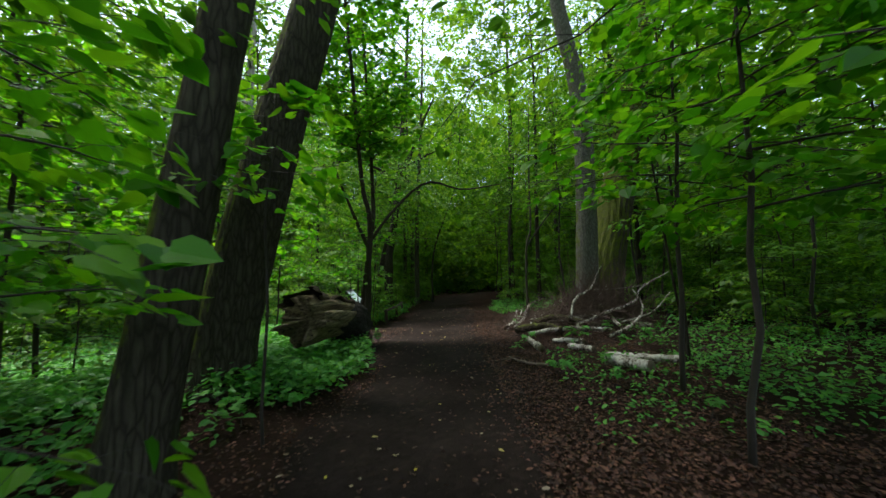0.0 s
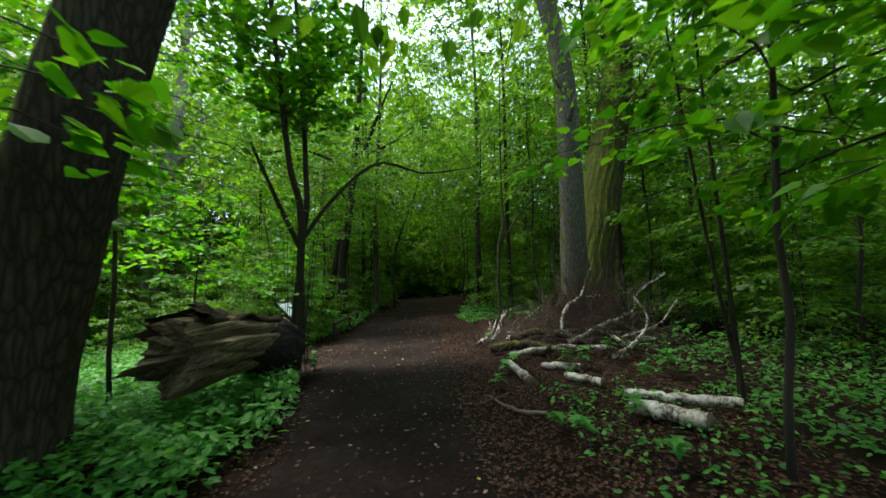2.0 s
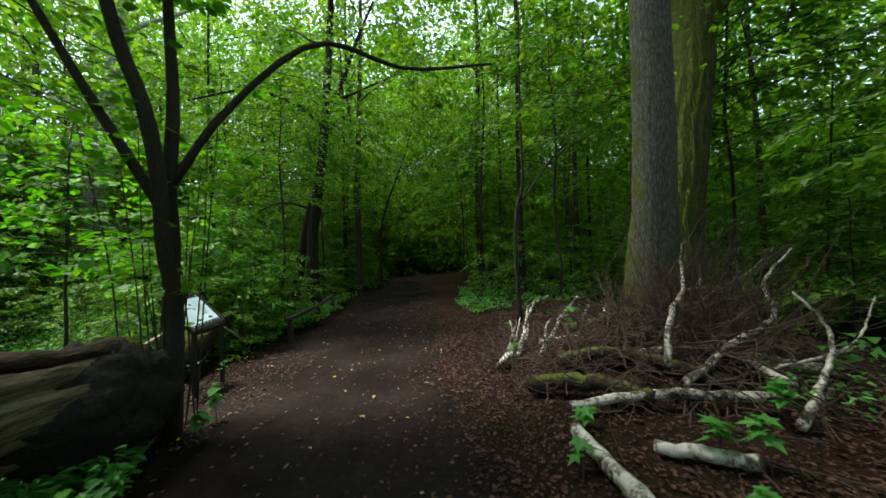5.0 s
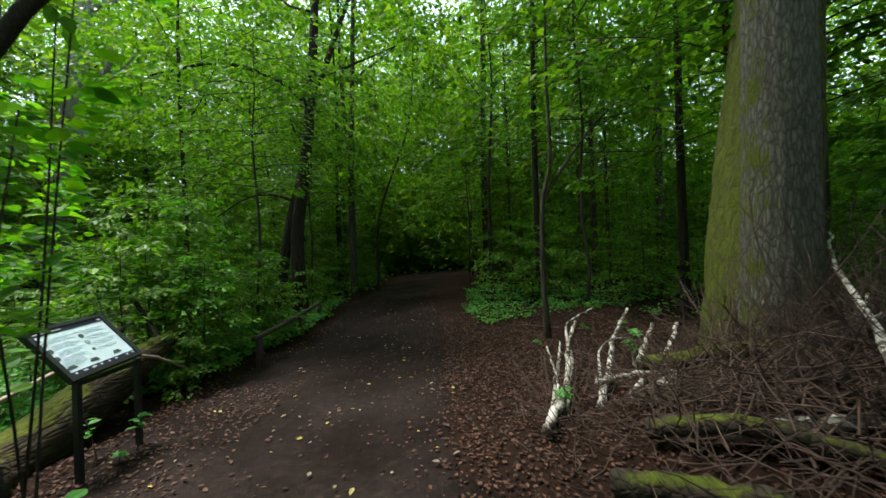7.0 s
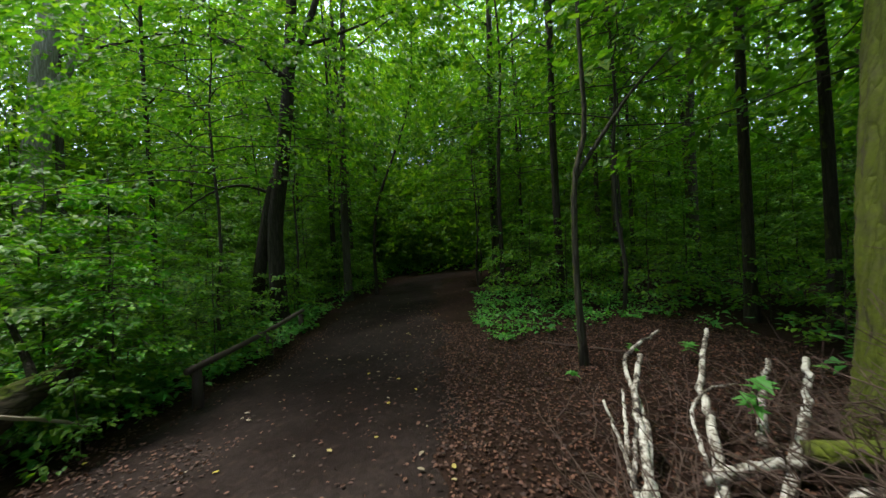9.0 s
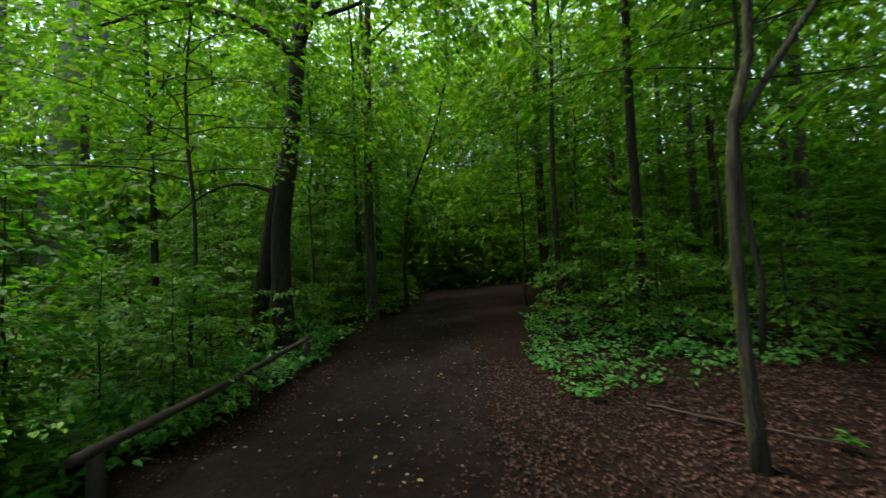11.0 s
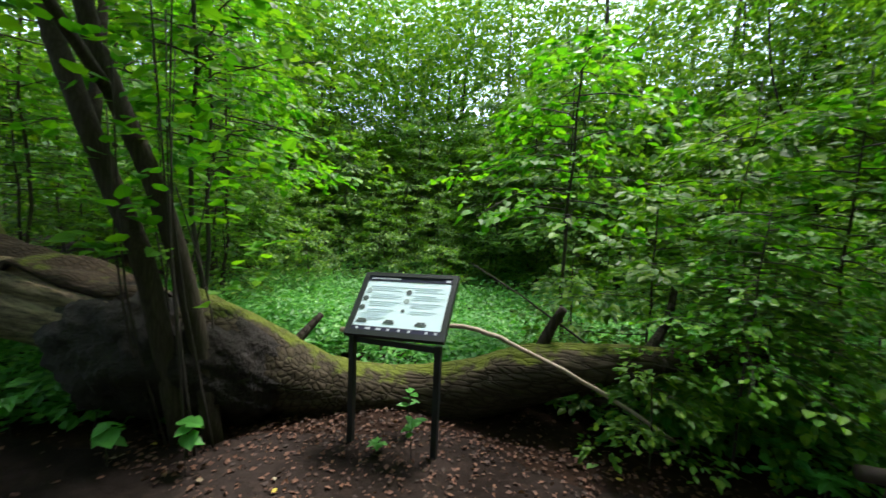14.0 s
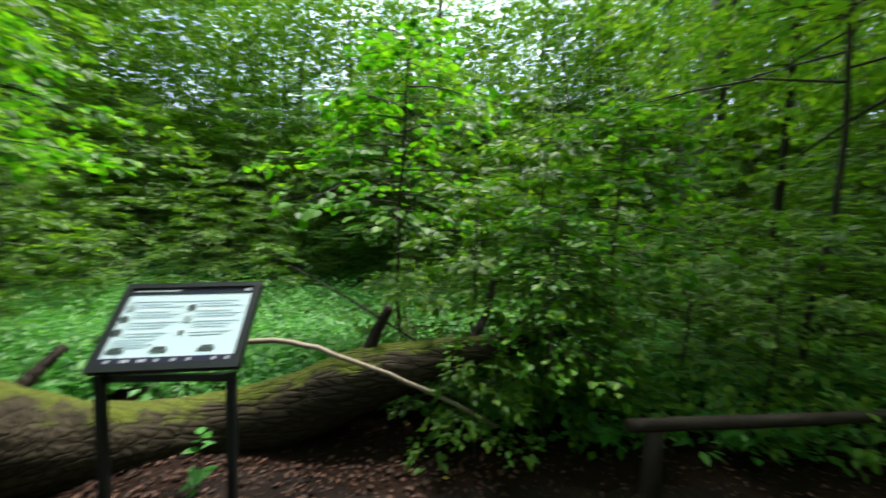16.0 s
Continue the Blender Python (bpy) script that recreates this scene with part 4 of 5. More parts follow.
for q, ra, rb in BIRCHES:
    stick_thing("birch_log", q, 0.8 * ra, 0.8 * rb, BIRCH, "cut white birch log with dark flaking patches", "log", 14, 16, 0.05, True)
BIRCH_ARMS = [
    ([(1.85, 8.25, 0.28), (2.15, 8.3, 0.3), (2.5, 8.2, 0.36)], 0.042, 0.036), ([(2.3, 8.5, 0.3), (2.6, 8.9, 0.45), (2.72, 9.0, 0.62)], 0.035, 0.02),
    ([(1.55, 8.2, 0.15), (1.78, 8.7, 0.3), (1.9, 9.3, 0.55), (2.3, 9.6, 0.7)], 0.03, 0.014), ([(1.3, 7.6, 0.1), (1.48, 8.15, 0.3), (1.6, 8.4, 0.5)], 0.024, 0.012),
    ([(3.4, 6.6, 0.4), (3.9, 6.5, 0.6), (4.3, 6.7, 0.95)], 0.02, 0.007),
    ([(2.55, 6.35, 0.38), (3.1, 6.7, 0.55), (3.77, 7.05, 0.75), (4.1, 7.6, 1.0), (4.9, 8.2, 1.35)], 0.042, 0.014),
    ([(2.45, 6.4, 0.5), (2.6, 6.6, 0.85), (2.95, 7.05, 1.0), (3.2, 7.5, 1.28), (3.35, 7.7, 1.5)], 0.038, 0.010),
    ([(2.95, 7.05, 1.0), (3.7, 7.6, 1.0), (4.5, 8.3, 1.1), (5.2, 8.8, 1.4)], 0.018, 0.006),
    ([(3.0, 5.9, 0.25), (3.5, 6.3, 0.4), (3.75, 6.5, 0.7), (3.65, 6.7, 1.0)], 0.042, 0.010),
    ([(1.5, 7.9, 0.12), (1.68, 8.5, 0.25), (1.8, 8.9, 0.42), (1.97, 9.2, 0.62)], 0.036, 0.024),
    ([(1.8, 8.0, 0.15), (2.15, 8.7, 0.32), (2.4, 9.2, 0.45), (2.8, 9.8, 0.65)], 0.042, 0.022),
    ([(2.05, 8.05, 0.2), (2.5, 8.5, 0.35), (2.75, 8.75, 0.42), (3.0, 9.05, 0.6)], 0.04, 0.025),
    ([(1.45, 8.0, 0.1), (1.58, 8.5, 0.22), (1.56, 8.8, 0.45)], 0.022, 0.010), ([(1.6, 8.55, 0.24), (1.72, 8.9, 0.48)], 0.018, 0.010),
    ([(1.95, 8.4, 0.25), (2.05, 8.7, 0.4), (2.2, 8.8, 0.5), (2.45, 8.9, 0.5)], 0.018, 0.007),
    ([(3.3, 6.3, 0.35), (3.28, 6.9, 0.5), (3.2, 7.4, 0.78), (3.4, 7.5, 1.08)], 0.045, 0.015)]
for q, ra, rb in BIRCH_ARMS:
    stick_thing("birch_limb", q, 0.78 * ra, 0.78 * rb, BIRCH, "crooked white birch limb sticking out of the brushwood", "branch", 24, 10, 0.06)
stick_thing("fallen_stick", [lz(1.3, 4.8, 0.03), lz(1.42, 4.45, 0.03), lz(1.55, 4.22, 0.04), lz(1.78, 4.15, 0.03)], 0.011, 0.019, DULL_STICK, "weathered crooked stick lying on leaf litter", "branch")
stick_thing("fallen_stick", [lz(1.15, 4.5, 0.03), lz(1.5, 4.75, 0.05)], 0.012, 0.01, BRUSH, "thin dry stick lying on the ground", "branch")
stick_thing("fallen_stick", [lz(1.7, 11.75, 0.02), lz(2.0, 11.4, 0.03), lz(2.6, 10.95, 0.03)], 0.013, 0.008, BRUSH, "thin dry stick lying on the ground", "branch")
stick_thing("mossy_log", [lz(1.5, 6.9, 0.1), lz(1.95, 6.55, 0.16), lz(2.3, 6.3, 0.1)], 0.075, 0.06, ROTTEN_BARK, "short rotten mossy log under brushwood", "log", sides=14)
stick_thing("mossy_log", [lz(1.85, 7.3, 0.12), lz(2.3, 6.95, 0.17), lz(2.95, 6.45, 0.1)], 0.06, 0.05, ROTTEN_BARK, "dark rotten log under the edge of the brushwood", "log", sides=16)
stick_thing("mossy_log", [lz(2.2, 8.1, 0.25), lz(2.9, 7.6, 0.3), lz(3.4, 7.1, 0.2)], 0.06, 0.07, FALLEN_BARK, "long thin log across the brushwood", "log", sides=12)
tw = []
for k in range(900):
    c = np.array([rng.normal(2.7, 0.75), rng.normal(7.6, 0.8)])
    c[0] = max(c[0], 1.35)
    a = rng.uniform(0, 6.28)
    L = rng.uniform(0.25, 0.8)
    h = rng.uniform(0.02, 0.42) * np.exp(-((c[0] - 2.8) ** 2 + (c[1] - 7.4) ** 2) / 1.6) + 0.03
    p = np.array([c[0], c[1], float(land(*c)) + h])
    el = abs(rng.normal(0.3, 0.5))
    d = np.array([np.cos(a), np.sin(a), el])
    B = limb(rng, p, d, L, 0, 0.3, 5)
    B[:, 0] = np.maximum(B[:, 0], 1.12)
    r = rng.uniform(0.0025, 0.0065)
    tw.append(tube(B, [r, r * 0.35], 4, caps=False))
    if rng.uniform() < 0.5:
        B2 = limb(rng, B[2], d + rng.normal(0, 0.5, 3), L * 0.4, 0, 0.2, 4)
        tw.append(tube(B2, [r * 0.6, r * 0.3], 3, caps=False))
for k in range(320):
    c = np.array([rng.normal(3.15, 0.4), rng.normal(7.55, 0.3)])
    a = rng.uniform(0, 6.28)
    B = limb(rng, (c[0], c[1], float(land(*c)) + rng.uniform(0.05, 0.4)), (np.cos(a), np.sin(a), rng.uniform(0.2, 2.0)), rng.uniform(0.25, 0.6), 0, 0.3, 5)
    r = rng.uniform(0.002, 0.005)
    tw.append(tube(B, [r, r * 0.35], 4, caps=False))
for k in range(160):
    c = np.array([rng.uniform(3.0, 6.0), rng.uniform(4.5, 8.0)])
    a = rng.uniform(0, 6.28)
    B = limb(rng, (c[0], c[1], float(land(*c)) + 0.04), (np.cos(a), np.sin(a), abs(rng.normal(0.05, 0.2))), rng.uniform(0.4, 1.3), 0, 0.12, 5)
    r = rng.uniform(0.003, 0.009)
    tw.append(tube(B, [r, r * 0.35], 4, caps=False))
for k in range(420):
    a = rng.uniform(2.6, 6.6)
    q = rng.uniform(0.25, 1.25)
    c = np.array([3.2 + 1.1 * q * np.cos(a), 7.5 + 0.95 * q * np.sin(a)])
    lean = np.array([3.25 - c[0], 7.45 - c[1]]) + rng.normal(0, 0.55, 2)
    d = np.array([lean[0], lean[1], rng.uniform(0.1, 1.5) * (1.35 - q)])
    L = rng.uniform(0.6, 1.5)
    B = limb(rng, (c[0], c[1], float(land(*c)) + rng.uniform(0.02, 0.3)), d, L, 0, 0.16, 7)
    far = np.linalg.norm(B[:, :2] - np.array([3.07, 7.8]), axis=1)
    push = np.maximum(0.3 - far, 0) / np.maximum(far, 0.05)
    B[:, :2] += (B[:, :2] - np.array([3.07, 7.8])) * push[:, None]
    r = rng.uniform(0.003, 0.010)
    tw.append(tube(B, [r, r * 0.3], 5, caps=False))
    for m in (2, 4):
        B2 = limb(rng, B[m], d / np.linalg.norm(d) + rng.normal(0, 0.6, 3), L * 0.35, 0, 0.2, 4)
        tw.append(tube(B2, [r * 0.55, r * 0.25], 3, caps=False))
rng.shuffle(tw)
bw = empty("brushwood", 2.8, 7.4, float(land(2.8, 7.4)))
for q in tw[:280]:
    world_part("twig", *join([q]), BRUSH, bw)
tagged(world_part("twig_tangle", *join(tw[280:]), BRUSH, bw), kind="stuff")
tagged(bw, "heap of dry brown twigs at the foot of trees", "brushwood")

# ---- young trees and shrubs of the undergrowth ----
rng = np.random.default_rng(61)
S_BEECH = [make_sapling(rng, h, r, nb, per, size, shp, LEAF, low, r0=r0, twigs=tw_) for h, r, nb, per, size, shp, low, r0, tw_ in (
    (3.2, 1.35, 24, 95, 0.10, RHOMB, 0.08, 0.016, False), (2.0, 1.0, 18, 75, 0.085, OVAL, 0.06, 0.013, True), (4.6, 1.8, 32, 120, 0.148, TRI, 0.08, 0.02, False),
    (1.3, 0.75, 12, 60, 0.08, OVAL, 0.10, 0.011, True), (6.4, 2.4, 40, 120, 0.185, TRI, 0.08, 0.026, False), (6.4, 2.5, 38, 80, 0.105, OVAL, 0.42, 0.030, True))]
for s in S_BEECH:
    tagged(s, "young beech with flat layers of green leaves", "young tree", "undergrowth saplings")
used = [False] * len(S_BEECH)
def beech(k, x, y, s=1.0, dz=0.0):
    rz = float(rng.uniform(0, 360))
    if not used[k]:
        used[k] = True
        S_BEECH[k].scale = (s, s, s)
        S_BEECH[k].location = (x, y, float(land(x, y)) + dz)
        S_BEECH[k].rotation_euler = (0, 0, radians(rz))
        return
    sc = S_BEECH[k].scale.copy()
    S_BEECH[k].scale = (s, s, s)
    copy_thing(S_BEECH[k], pose(x, y, float(land(x, y)) + dz, 0, 0, rz))
    S_BEECH[k].scale = sc

def open_view(x, y):
    """The open floor of the hollow."""
    return -14 < x < -2.5 and 8.63 + 1.1 * x < y < 8.5 + 0.27 * x

def low_growth(x, y):
    """Bank of low shrubs between the hollow and the pale trunk."""
    return x > -15 and y > 3.5 and y < 12.3 - 0.56 * (x + 2.5) and y > 3.5 - 1.2 * (x + 2.5)

placed = []
def free(x, y, gap, margin):
    l, r = path_edges(y)
    if l - margin < x < r + margin:
        return False
    if all((x - a) ** 2 + (y - b) ** 2 > gap * gap for a, b in placed):
        placed.append((x, y))
        return True
    return False

# west bank, north of the hollow
for k in range(150):
    x, y = rng.uniform(-11, -3.6), rng.uniform(10.5, 24)
    if free(x, y, 1.0, 1.5):
        beech(int(rng.choice([3, 1, 1] if low_growth(x, y) else [0, 1, 2, 0])), x, y, float(rng.uniform(0.8, 1.2)))
# east side
for k in range(220):
    x, y = rng.uniform(3.4, 12), rng.uniform(0.5, 22)
    if (x < 5.4 and 1.2 < y < 10.8) or (x > 8.5 and y < 3):
        continue
    if free(x, y, 1.2, 2.2 if y < 18 else 1.0):
        beech(int(rng.choice([1, 3, 0] if y > 10.8 and x < 9 else [0, 1, 0, 2])), x, y, float(rng.uniform(0.75, 1.15)))
# beyond the path's bend and far behind the hollow
for k in range(120):
    x, y = rng.uniform(-9, 9), rng.uniform(21, 30)
    if free(x, y, 1.5, 0.9):
        beech(int(rng.choice([0, 2, 4])), x, y, float(rng.uniform(0.9, 1.3)))
for k in range(300):
    x, y = rng.uniform(-24, -9.5), rng.uniform(-7, 16)
    if open_view(x, y) or (x > -11 and 2 < y < 12):
        continue
    if free(x, y, 1.35, 1):
        beech(int(rng.choice([2, 4, 2, 4])), x, y, float(rng.uniform(0.9, 1.3)))
for x, y, s in ((4.6, 2.4, 1.0), (5.9, 5.6, 0.95), (-2.9, 4.8, 0.95), (-3.3, 12.2, 1.0), (4.4, 15.6, 1.0), (-3.7, 16.0, 1.0), (1.0, 18.2, 1.0), (-1.7, -0.6, 0.95), (3.0, 0.3, 1.0), (-2.9, 1.6, 0.9), (5.6, 10.2, 1.1), (-3.9, 19.5, 1.0), (1.2, 22.0, 1.0), (3.3, 12.9, 1.2), (4.7, 9.7, 1.2), (2.6, 19.0, 1.2)):
    beech(5, x, y, s)
for x, y, k, s in ((-4.4, 3.4, 1, 1.1), (-5.5, 2.0, 2, 0.9), (-3.45, 9.3, 1, 1.0), (-3.6, 9.9, 0, 0.85), (-4.6, 10.2, 0, 0.9), (-3.9, 8.7, 3, 1.0), (-3.4, 11.2, 1, 0.9), (-4.0, 0.8, 2, 0.9), (-3.4, 12.6, 1, 0.8)):
    beech(k, x, y, s)

for k in range(26):
    x, y = rng.uniform(-10.5, -5.2), rng.uniform(0.5, 13)
    if open_view(x, y):
        continue
    if free(x, y, 1.3, 1):
        beech(int(rng.choice([3, 1, 1] if low_growth(x, y) else [0, 1, 1, 0, 2])), x, y, float(rng.uniform(0.6, 0.95)))

for k in range(70):
    x, y = rng.uniform(-4.6, -2.9), rng.uniform(9.4, 21)
    if free(x, y, 0.62, 0.45):
        beech(int(rng.choice([3, 1, 3])), x, y, float(rng.uniform(0.7, 1.1)))
for k in range(50):
    x, y = rng.uniform(1.6, 7), rng.uniform(13, 20)
    if free(x, y, 0.9, 1.1):
        beech(int(rng.choice([3, 1])), x, y, float(rng.uniform(0.7, 1.1)))

for k in range(60):
    x, y = rng.uniform(-15, -3.8), rng.uniform(-8, 1.2)
    if free(x, y, 1.7, 1):
        beech(int(rng.choice([2, 4, 0])), x, y, float(rng.uniform(0.8, 1.15)))

# broad-leaved saplings close to the path
S_LIME = make_sapling(rng, 3.4, 1.25, 24, 44, 0.082, HEART, LEAF_BROAD, 0.42, "lime_sapling", 0.022)
tagged(S_LIME, "slim sapling with broad heart-shaped green leaves", "young tree", "lime saplings")
place(S_LIME, 2.58, 1.5)
def lime(x, y, s, rz):
    S_LIME.scale = (s, s, s)
    copy_thing(S_LIME, pose(x, y, float(land(x, y)), 0, 0, rz))
    S_LIME.scale = (1, 1, 1)
for x, y, s, rz in ((2.85, 2.95, 1.15, 310), (4.0, 1.7, 1.1, 80), (5.3, 3.6, 1.2, 140), (3.6, 0.4, 1.1, 200), (-1.6, 0.1, 0.85, 30), (-3.3, 4.4, 1.3, 120), (-4.6, 3.1, 1.5, 200), (-2.75, 9.75, 0.5, 20), (-2.8, 1.5, 1.0, 250), (-3.5, 10.6, 0.8, 300), (-4.8, 8.6, 1.2, 10)):
    lime(x, y, s, rz)

# ---- forest trees round about ----
rng = np.random.default_rng(71)
TT = []
for i, (h, d, cr) in enumerate(((16, 0.25, (3.0, 6.0, 90, 36, 0.25)), (13, 0.16, (2.6, 5.2, 80, 36, 0.23)), (19, 0.33, (3.5, 7.0, 105, 36, 0.26)), (11, 0.115, (2.3, 4.8, 84, 36, 0.18)))):
    lean = rng.normal(0, 0.35, 2)
    t = make_tree(rng, [(0, 0, -0.3), (0.1 * lean[0], 0.1 * lean[1], h * 0.25), (lean[0] + 0.2, lean[1], h * 0.6), (1.4 * lean[0], 1.4 * lean[1] + 0.2, h)], d, (FAR_BARK, DARK_BARK, FAR_BARK, DARK_BARK)[i], "tree", 12, 0.03, 7, cr, 0.42, sink=0.85)
    tagged(t, ("tall straight woodland tree with brown-grey trunk", "slender dark woodland tree with leafy top", "thick woodland tree with high leafy crown", "thin dark woodland tree")[i], "tree", "woodland trees")
    TT.append(t)
tused = [False] * 4
def wood(k, x, y, s=1.0):
    rz = float(rng.uniform(0, 360))
    if not tused[k]:
        tused[k] = True
        TT[k].location = (x, y, float(land(x, y)))
        TT[k].scale = (s, s, s)
        return
    sc = TT[k].scale.copy()
    TT[k].scale = (s, s, s)
    copy_thing(TT[k], pose(x, y, float(land(x, y)), 0, 0, rz))
    TT[k].scale = sc
SEEN = [(635, 12, 1), (715, 11, 3), (928, 22, 0), (1015, 14, 1), (1080, 18, 0), (1180, 14, 0), (1235, 10.5, 0), (1268, 10.7, 1), (1400, 11, 0), (1440, 14, 1), (1480, 15, 1), (580, 17, 1)]
for px, dist, k in SEEN:
    a = math.atan((px - 784) / 674) - radians(9.2)
    wood(k, 0.52 + dist / math.cos(a + radians(9.2)) * math.sin(a), 8.05 + dist / math.cos(a + radians(9.2)) * math.cos(a))
tplaced = []
for k in range(900):
    x, y = rng.uniform(-27, 20), rng.uniform(-9, 38)
    l, r = path_edges(y)
    if l - 1.8 < x < r + 2.2 or (-18 < x < -1.5 and -4 < y < 14.5) or (1 < x < 6 and -2 < y < 13) or (x > 2 and y < -3):
        continue
    if low_growth(x, y):
        continue
    if all((x - a) ** 2 + (y - b) ** 2 > (4.3 if x > 1.5 else 3.7) ** 2 for a, b in tplaced):
        tplaced.append((x, y))
        wood(int(rng.choice([0, 1, 2, 3, 1])), x, y, float(rng.uniform(0.85, 1.2)))
for x, y, k, s in ((7.6, 2.4, 2, 1.1), (5.0, 12.4, 1, 1.1), (-2.9, 17.5, 0, 1), (1.6, 16.2, 3, 1.1), (-2.4, -3.5, 2, 1), (1.8, 21, 2, 1), (-4.2, 22, 0, 1.1), (-1.2, -3.5, 0, 1), (3.6, -2.5, 2, 1), (4.8, 2.0, 1, 1), (-2.6, -1.2, 1, 1), (5.4, 11.5, 1, 1)):
    wood(k, x, y, s)

# ---- woods far off ----
rng = np.random.default_rng(81)
# the 700 sparse clumps to the south are unseen, kept to hold back light
a = np.concatenate([rng.uniform(-0.5, 4.5, 7800), rng.uniform(4.5, 5.8, 700), rng.uniform(2.6, 4.4, 3800), rng.uniform(-0.1, 1.9, 2200), rng.uniform(1.25, 2.5, 1000), rng.uniform(0.2, 3.2, 3600), rng.uniform(0.0, 2.8, 6800), rng.uniform(3.5, 4.3, 2200), rng.uniform(1.35, 2.45, 2400)])
r = np.concatenate([rng.uniform(17, 46, 12300), rng.uniform(15, 30, 2200), rng.uniform(18, 34, 1000), rng.uniform(18, 40, 3600), rng.uniform(28, 48, 9000), rng.uniform(22, 38, 2400)])
high = np.concatenate([np.full(12300, 18.0), np.full(2200, 5.5), np.full(1000, 13.0), np.full(3600, 8.0), np.full(9000, 22.0), np.full(2400, 19.0)])
cx, cy = -2 + r * np.cos(a), 10 + r * np.sin(a)
l, rr = path_edges(cy)
keep = ~((cx > -14) & (cx < 11.5) & (cy > -10) & (cy < 24.5)) & ~((cx > 0) & (cy < 4))
cx, cy, r, high = cx[keep], cy[keep], r[keep], high[keep]
cz = land(cx, cy) + rng.uniform(0, 1, len(cx)) ** 1.1 * high
per = 34
P = np.repeat(np.column_stack([cx, cy, cz]), per, 0) + rng.normal(0, 1, (len(cx) * per, 3)) * np.array([0.9, 0.9, 0.22])
D = rng.normal(0, 1, (len(P), 3)) * np.array([1, 1, 0.35])
N = np.array([0, 0, 1.0]) + rng.normal(0, 0.5, (len(P), 3))
V, F = leaves(P, D, N, rng.uniform(0.2, 0.42, len(P)), TRI)
tagged(part_np("far_woods", V, [F], LEAF_FAR, smooth=False), "dense green woodland foliage far behind the trunks", "woods", kind="stuff")
tr = []
for k in range(150):
    a, r = rng.uniform(0, 6.28), rng.uniform(26, 48)
    x, y = -2 + r * math.cos(a), 10 + r * math.sin(a)
    if -14 < x < 14 and -12 < y < 30:
        continue
    z = float(land(x, y))
    q = rng.normal(0, 0.5, 2)
    tr.append(tube(curve_pts([(x, y, z - 0.3), (x + q[0] * 0.4, y, z + 6), (x + q[0], y + q[1], z + 15)], 8), [rng.uniform(0.1, 0.24), 0.06], 7))
tagged(part_np("far_trunks", *join(tr), FAR_BARK), "dim brown tree trunks far off in the woods", "woods", kind="stuff")

# sapling whose leaves hang close over the start of the path
near = make_sapling(np.random.default_rng(5), 2.3, 0.85, 15, 18, 0.105, HEART, LEAF_BROAD, 0.3, "lime_sapling", 0.014)
place(near, -0.30, -0.15)
tagged(near, "lime sapling with large leaves hanging beside the path", "young tree", "lime saplings")

# ---- wooded rise that closes the distance ----
na = 240
aa = np.linspace(0, 2 * np.pi, na, endpoint=False)
top = 17.0 + 2.2 * np.sin(5 * aa) + 1.6 * np.sin(13 * aa + 1) + 1.2 * np.sin(37 * aa) + rng.normal(0, 0.8, na)
rows = []
for q in np.linspace(0, 1, 9):
    rr = 58 + 14 * q + rng.normal(0, 0.5, na)
    rows.append(np.column_stack([-2 + rr * np.cos(aa), 10 + rr * np.sin(aa), -2 + (top + 2) * q + rng.normal(0, 0.4, na)]))
V = np.vstack(rows)
i = np.arange(8)[:, None] * na + np.arange(na)[None, :]
k = np.arange(8)[:, None] * na + (np.arange(na)[None, :] + 1) % na
F = np.stack([i, k, k + na, i + na], -1).reshape(-1, 4)
WOODS = plain("distant_woods", (0.05, 0.11, 0.03), 0.9, 0, 0.7, 0.8, 0.3)
tagged(part_np("backdrop", V, [F], WOODS), "dim green wooded rise far beyond the trees", "woods", kind="structure")

near = make_sapling(np.random.default_rng(9), 2.9, 0.95, 11, 15, 0.125, HEART, LEAF_BROAD, 0.66, "lime_sapling", 0.014)
place(near, -0.58, 1.75)
tagged(near, "lime sapling with large leaves hanging beside the path", "young tree", "lime saplings")
for x, y, k, s in ((-11.5, 5.2, 1, 1.1), (-12.6, 3.8, 0, 0.8), (-10.8, 2.8, 1, 1.2), (-12.8, 1.2, 0, 0.9), (-13.2, 5.0, 0, 0.9), (-9.6, 0.4, 1, 1.2), (-8.6, 5.6, 3, 1.1), (-7.4, 2.6, 3, 1.2), (-3.4, 9.9, 1, 0.8), (-3.0, 10.0, 3, 1.0), (-2.55, 9.25, 3, 0.62), (-10.3, 6.3, 1, 0.8), (-10.9, 7.6, 0, 0.8), (-10.0, 8.6, 3, 1.1), (-9.4, 3.4, 1, 1.0), (-10.6, 4.7, 0, 0.8), (-8.9, 1.7, 1, 1.1), (-11.4, 3.2, 0, 1.0), (-7.6, 0.9, 0, 0.9)):
    beech(k, x, y, s)

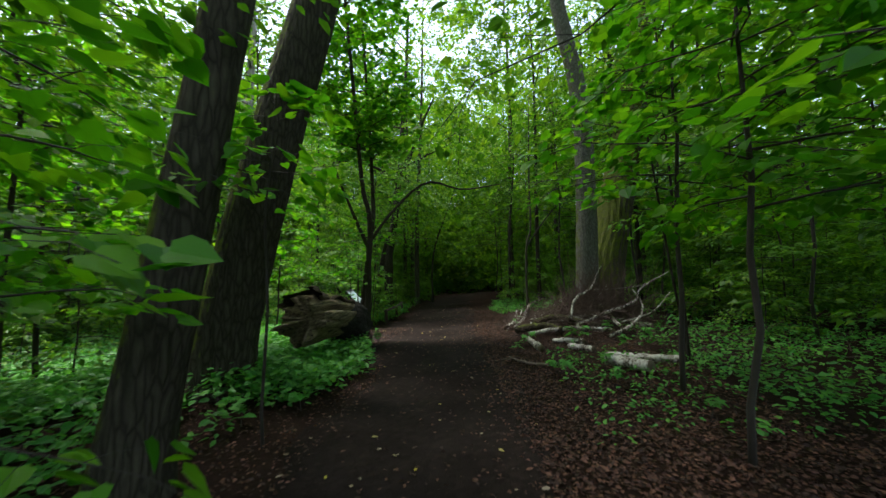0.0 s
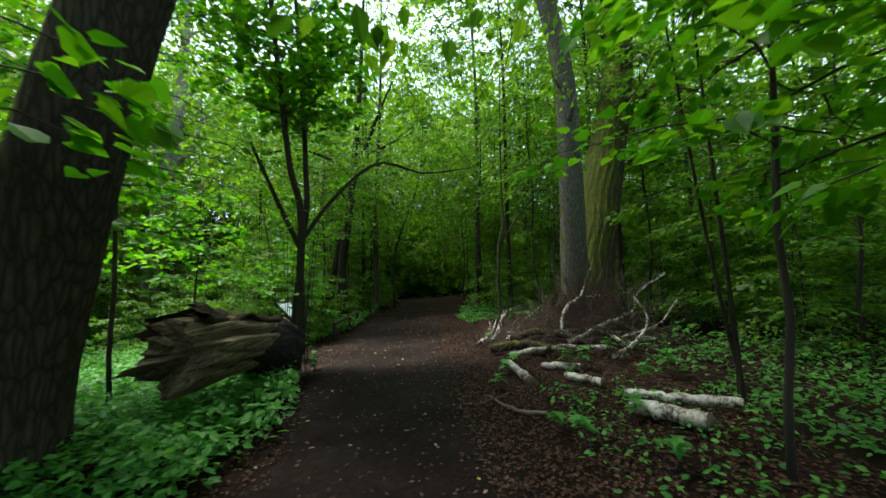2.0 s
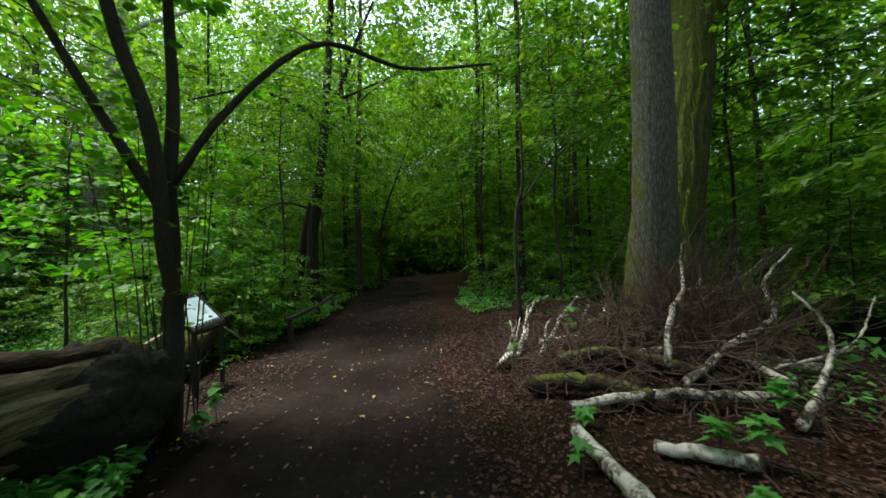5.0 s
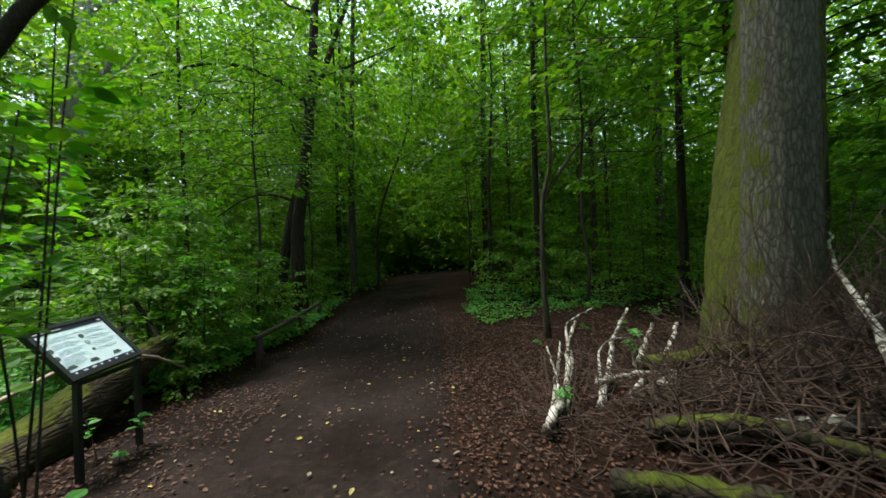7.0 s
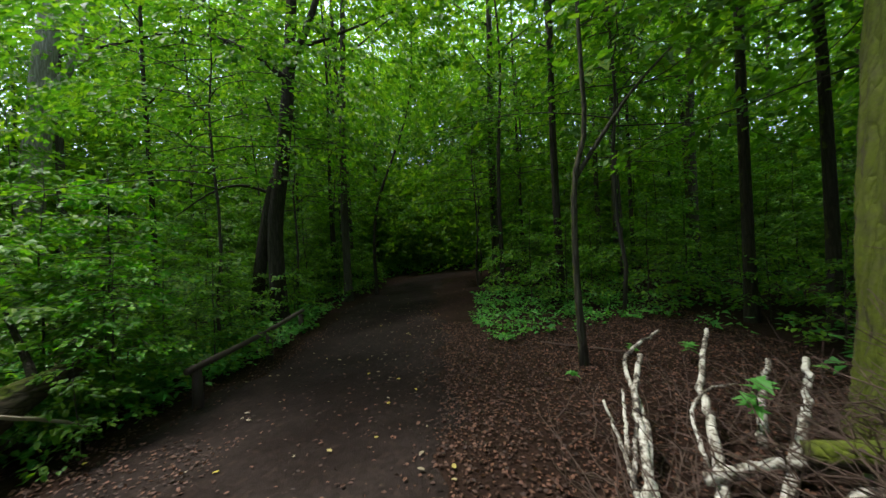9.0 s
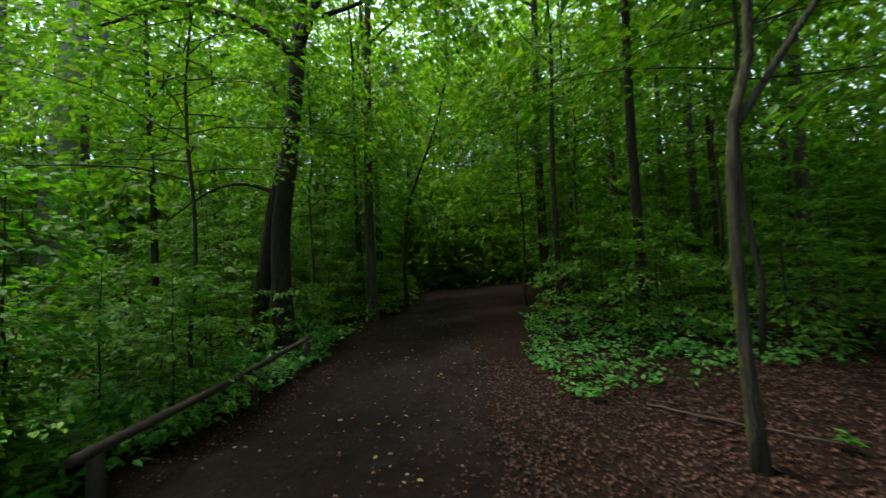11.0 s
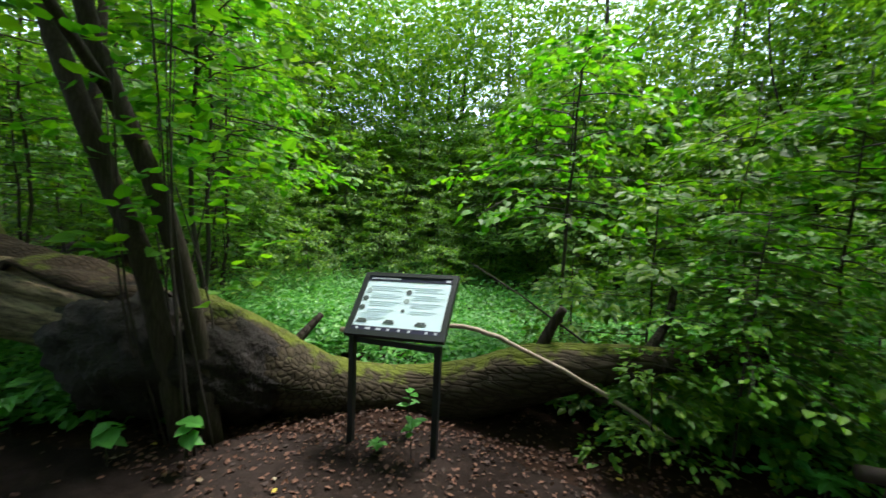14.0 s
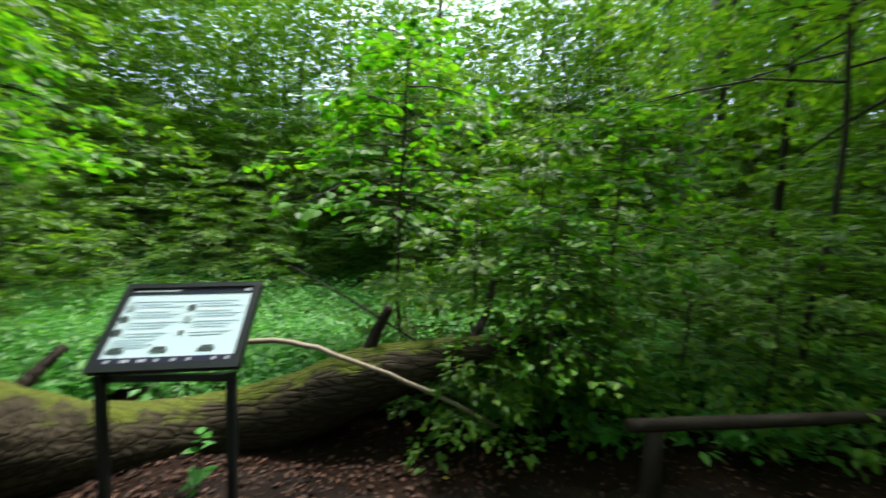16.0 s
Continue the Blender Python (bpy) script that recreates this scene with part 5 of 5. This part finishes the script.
# ---- single seedlings ----
rng = np.random.default_rng(91)
LEAF_MESH = [npmesh("leaf", *(lambda q: (q[0], [q[1]]))(leaves(np.zeros((1, 3)), np.array([[0, 1.0, z]]), np.array([[0, 0, 1.0]]), np.array([1.0]), sh)), LEAF_HERB, False) for sh, z in ((LOBED, 0.0), (HEART, -0.15), (OVAL, 0.1))]
def seedling(x, y, h, n, size, kind):
    ob = empty("seedling", x, y, float(land(x, y)))
    top = np.array([rng.normal(0, 0.04), rng.normal(0, 0.04), h])
    part_np("stem", *join([tube(curve_pts([(0, 0, -0.04), top * 0.5 + [0.01, 0, 0], top], 6), [0.005, 0.003], 5)]), TWIG, ob)
    a = rng.uniform(0, 6.28)
    for k in range(n):
        lf = new("leaf", LEAF_MESH[kind])
        lf.parent = ob
        f = 0.55 + 0.45 * (k // 2 + 1) / ((n + 1) // 2)
        s = 0.85 * size * rng.uniform(0.75, 1.2)
        lf.matrix_basis = Matrix.Translation(tuple(top * min(1.0, f))) @ pose(0, 0, 0, rng.uniform(-25, 10), rng.uniform(-15, 15), math.degrees(a)) @ Matrix.Diagonal((s, s, s, 1))
        a += 2.6 + rng.normal(0, 0.3)
    return tagged(ob, "small green seedling with lobed leaves in the litter" if kind == 0 else "small green seedling growing beside the path", "seedling", "seedlings")
for x, y, h, n, size, kind in (
        (-1.95, 7.62, 0.10, 5, 0.09, 0), (-2.0, 7.85, 0.30, 7, 0.10, 2), (-2.2, 7.72, 0.34, 7, 0.10, 2), (1.75, 6.1, 0.16, 7, 0.13, 0), (2.35, 5.7, 0.28, 8, 0.15, 0), (2.55, 5.55, 0.3, 8, 0.14, 0),
        (3.05, 6.05, 0.3, 8, 0.15, 0), (2.2, 5.2, 0.14, 6, 0.10, 0), (1.55, 5.6, 0.2, 7, 0.13, 0), (1.42, 5.0, 0.2, 8, 0.14, 0), (1.5, 7.95, 0.2, 6, 0.12, 0), (2.35, 8.6, 0.5, 7, 0.13, 0), (1.75, 10.2, 0.12, 6, 0.10, 0),
        (2.9, 4.7, 0.28, 8, 0.15, 0), (3.3, 5.2, 0.34, 9, 0.16, 0), (2.4, 3.9, 0.2, 8, 0.13, 0), (1.95, 3.5, 0.22, 9, 0.13, 0), (1.75, 3.8, 0.18, 8, 0.12, 0), (2.3, 3.1, 0.22, 8, 0.13, 0), (2.7, 2.2, 0.18, 7, 0.12, 0),
        (-0.95, 4.9, 0.25, 9, 0.13, 0), (-1.05, 4.4, 0.3, 9, 0.13, 0), (-0.85, 3.9, 0.2, 8, 0.12, 0), (-1.15, 5.5, 0.28, 9, 0.13, 0), (-1.3, 6.0, 0.3, 8, 0.12, 1), (-1.2, 6.35, 0.25, 8, 0.12, 1), (-1.35, 6.75, 0.3, 8, 0.11, 1),
        (-2.55, 13.2, 0.22, 9, 0.15, 0), (-2.6, 13.5, 0.2, 8, 0.14, 0), (-2.7, 9.5, 0.3, 8, 0.13, 0), (-2.75, 9.1, 0.25, 8, 0.12, 0), (-2.6, 10.9, 0.2, 8, 0.13, 0), (-2.55, 10.1, 0.2, 8, 0.12, 0), (-2.7, 11.6, 0.22, 8, 0.12, 0),
        (2.6, 10.9, 0.14, 7, 0.11, 0), (3.0, 10.4, 0.2, 8, 0.13, 0), (1.3, 11.9, 0.12, 6, 0.1, 0), (-0.75, 2.6, 0.2, 8, 0.12, 0), (-1.1, 2.2, 0.22, 8, 0.12, 0), (-1.35, 3.7, 0.26, 9, 0.13, 0)):
    seedling(x, y, h, n, size, kind)
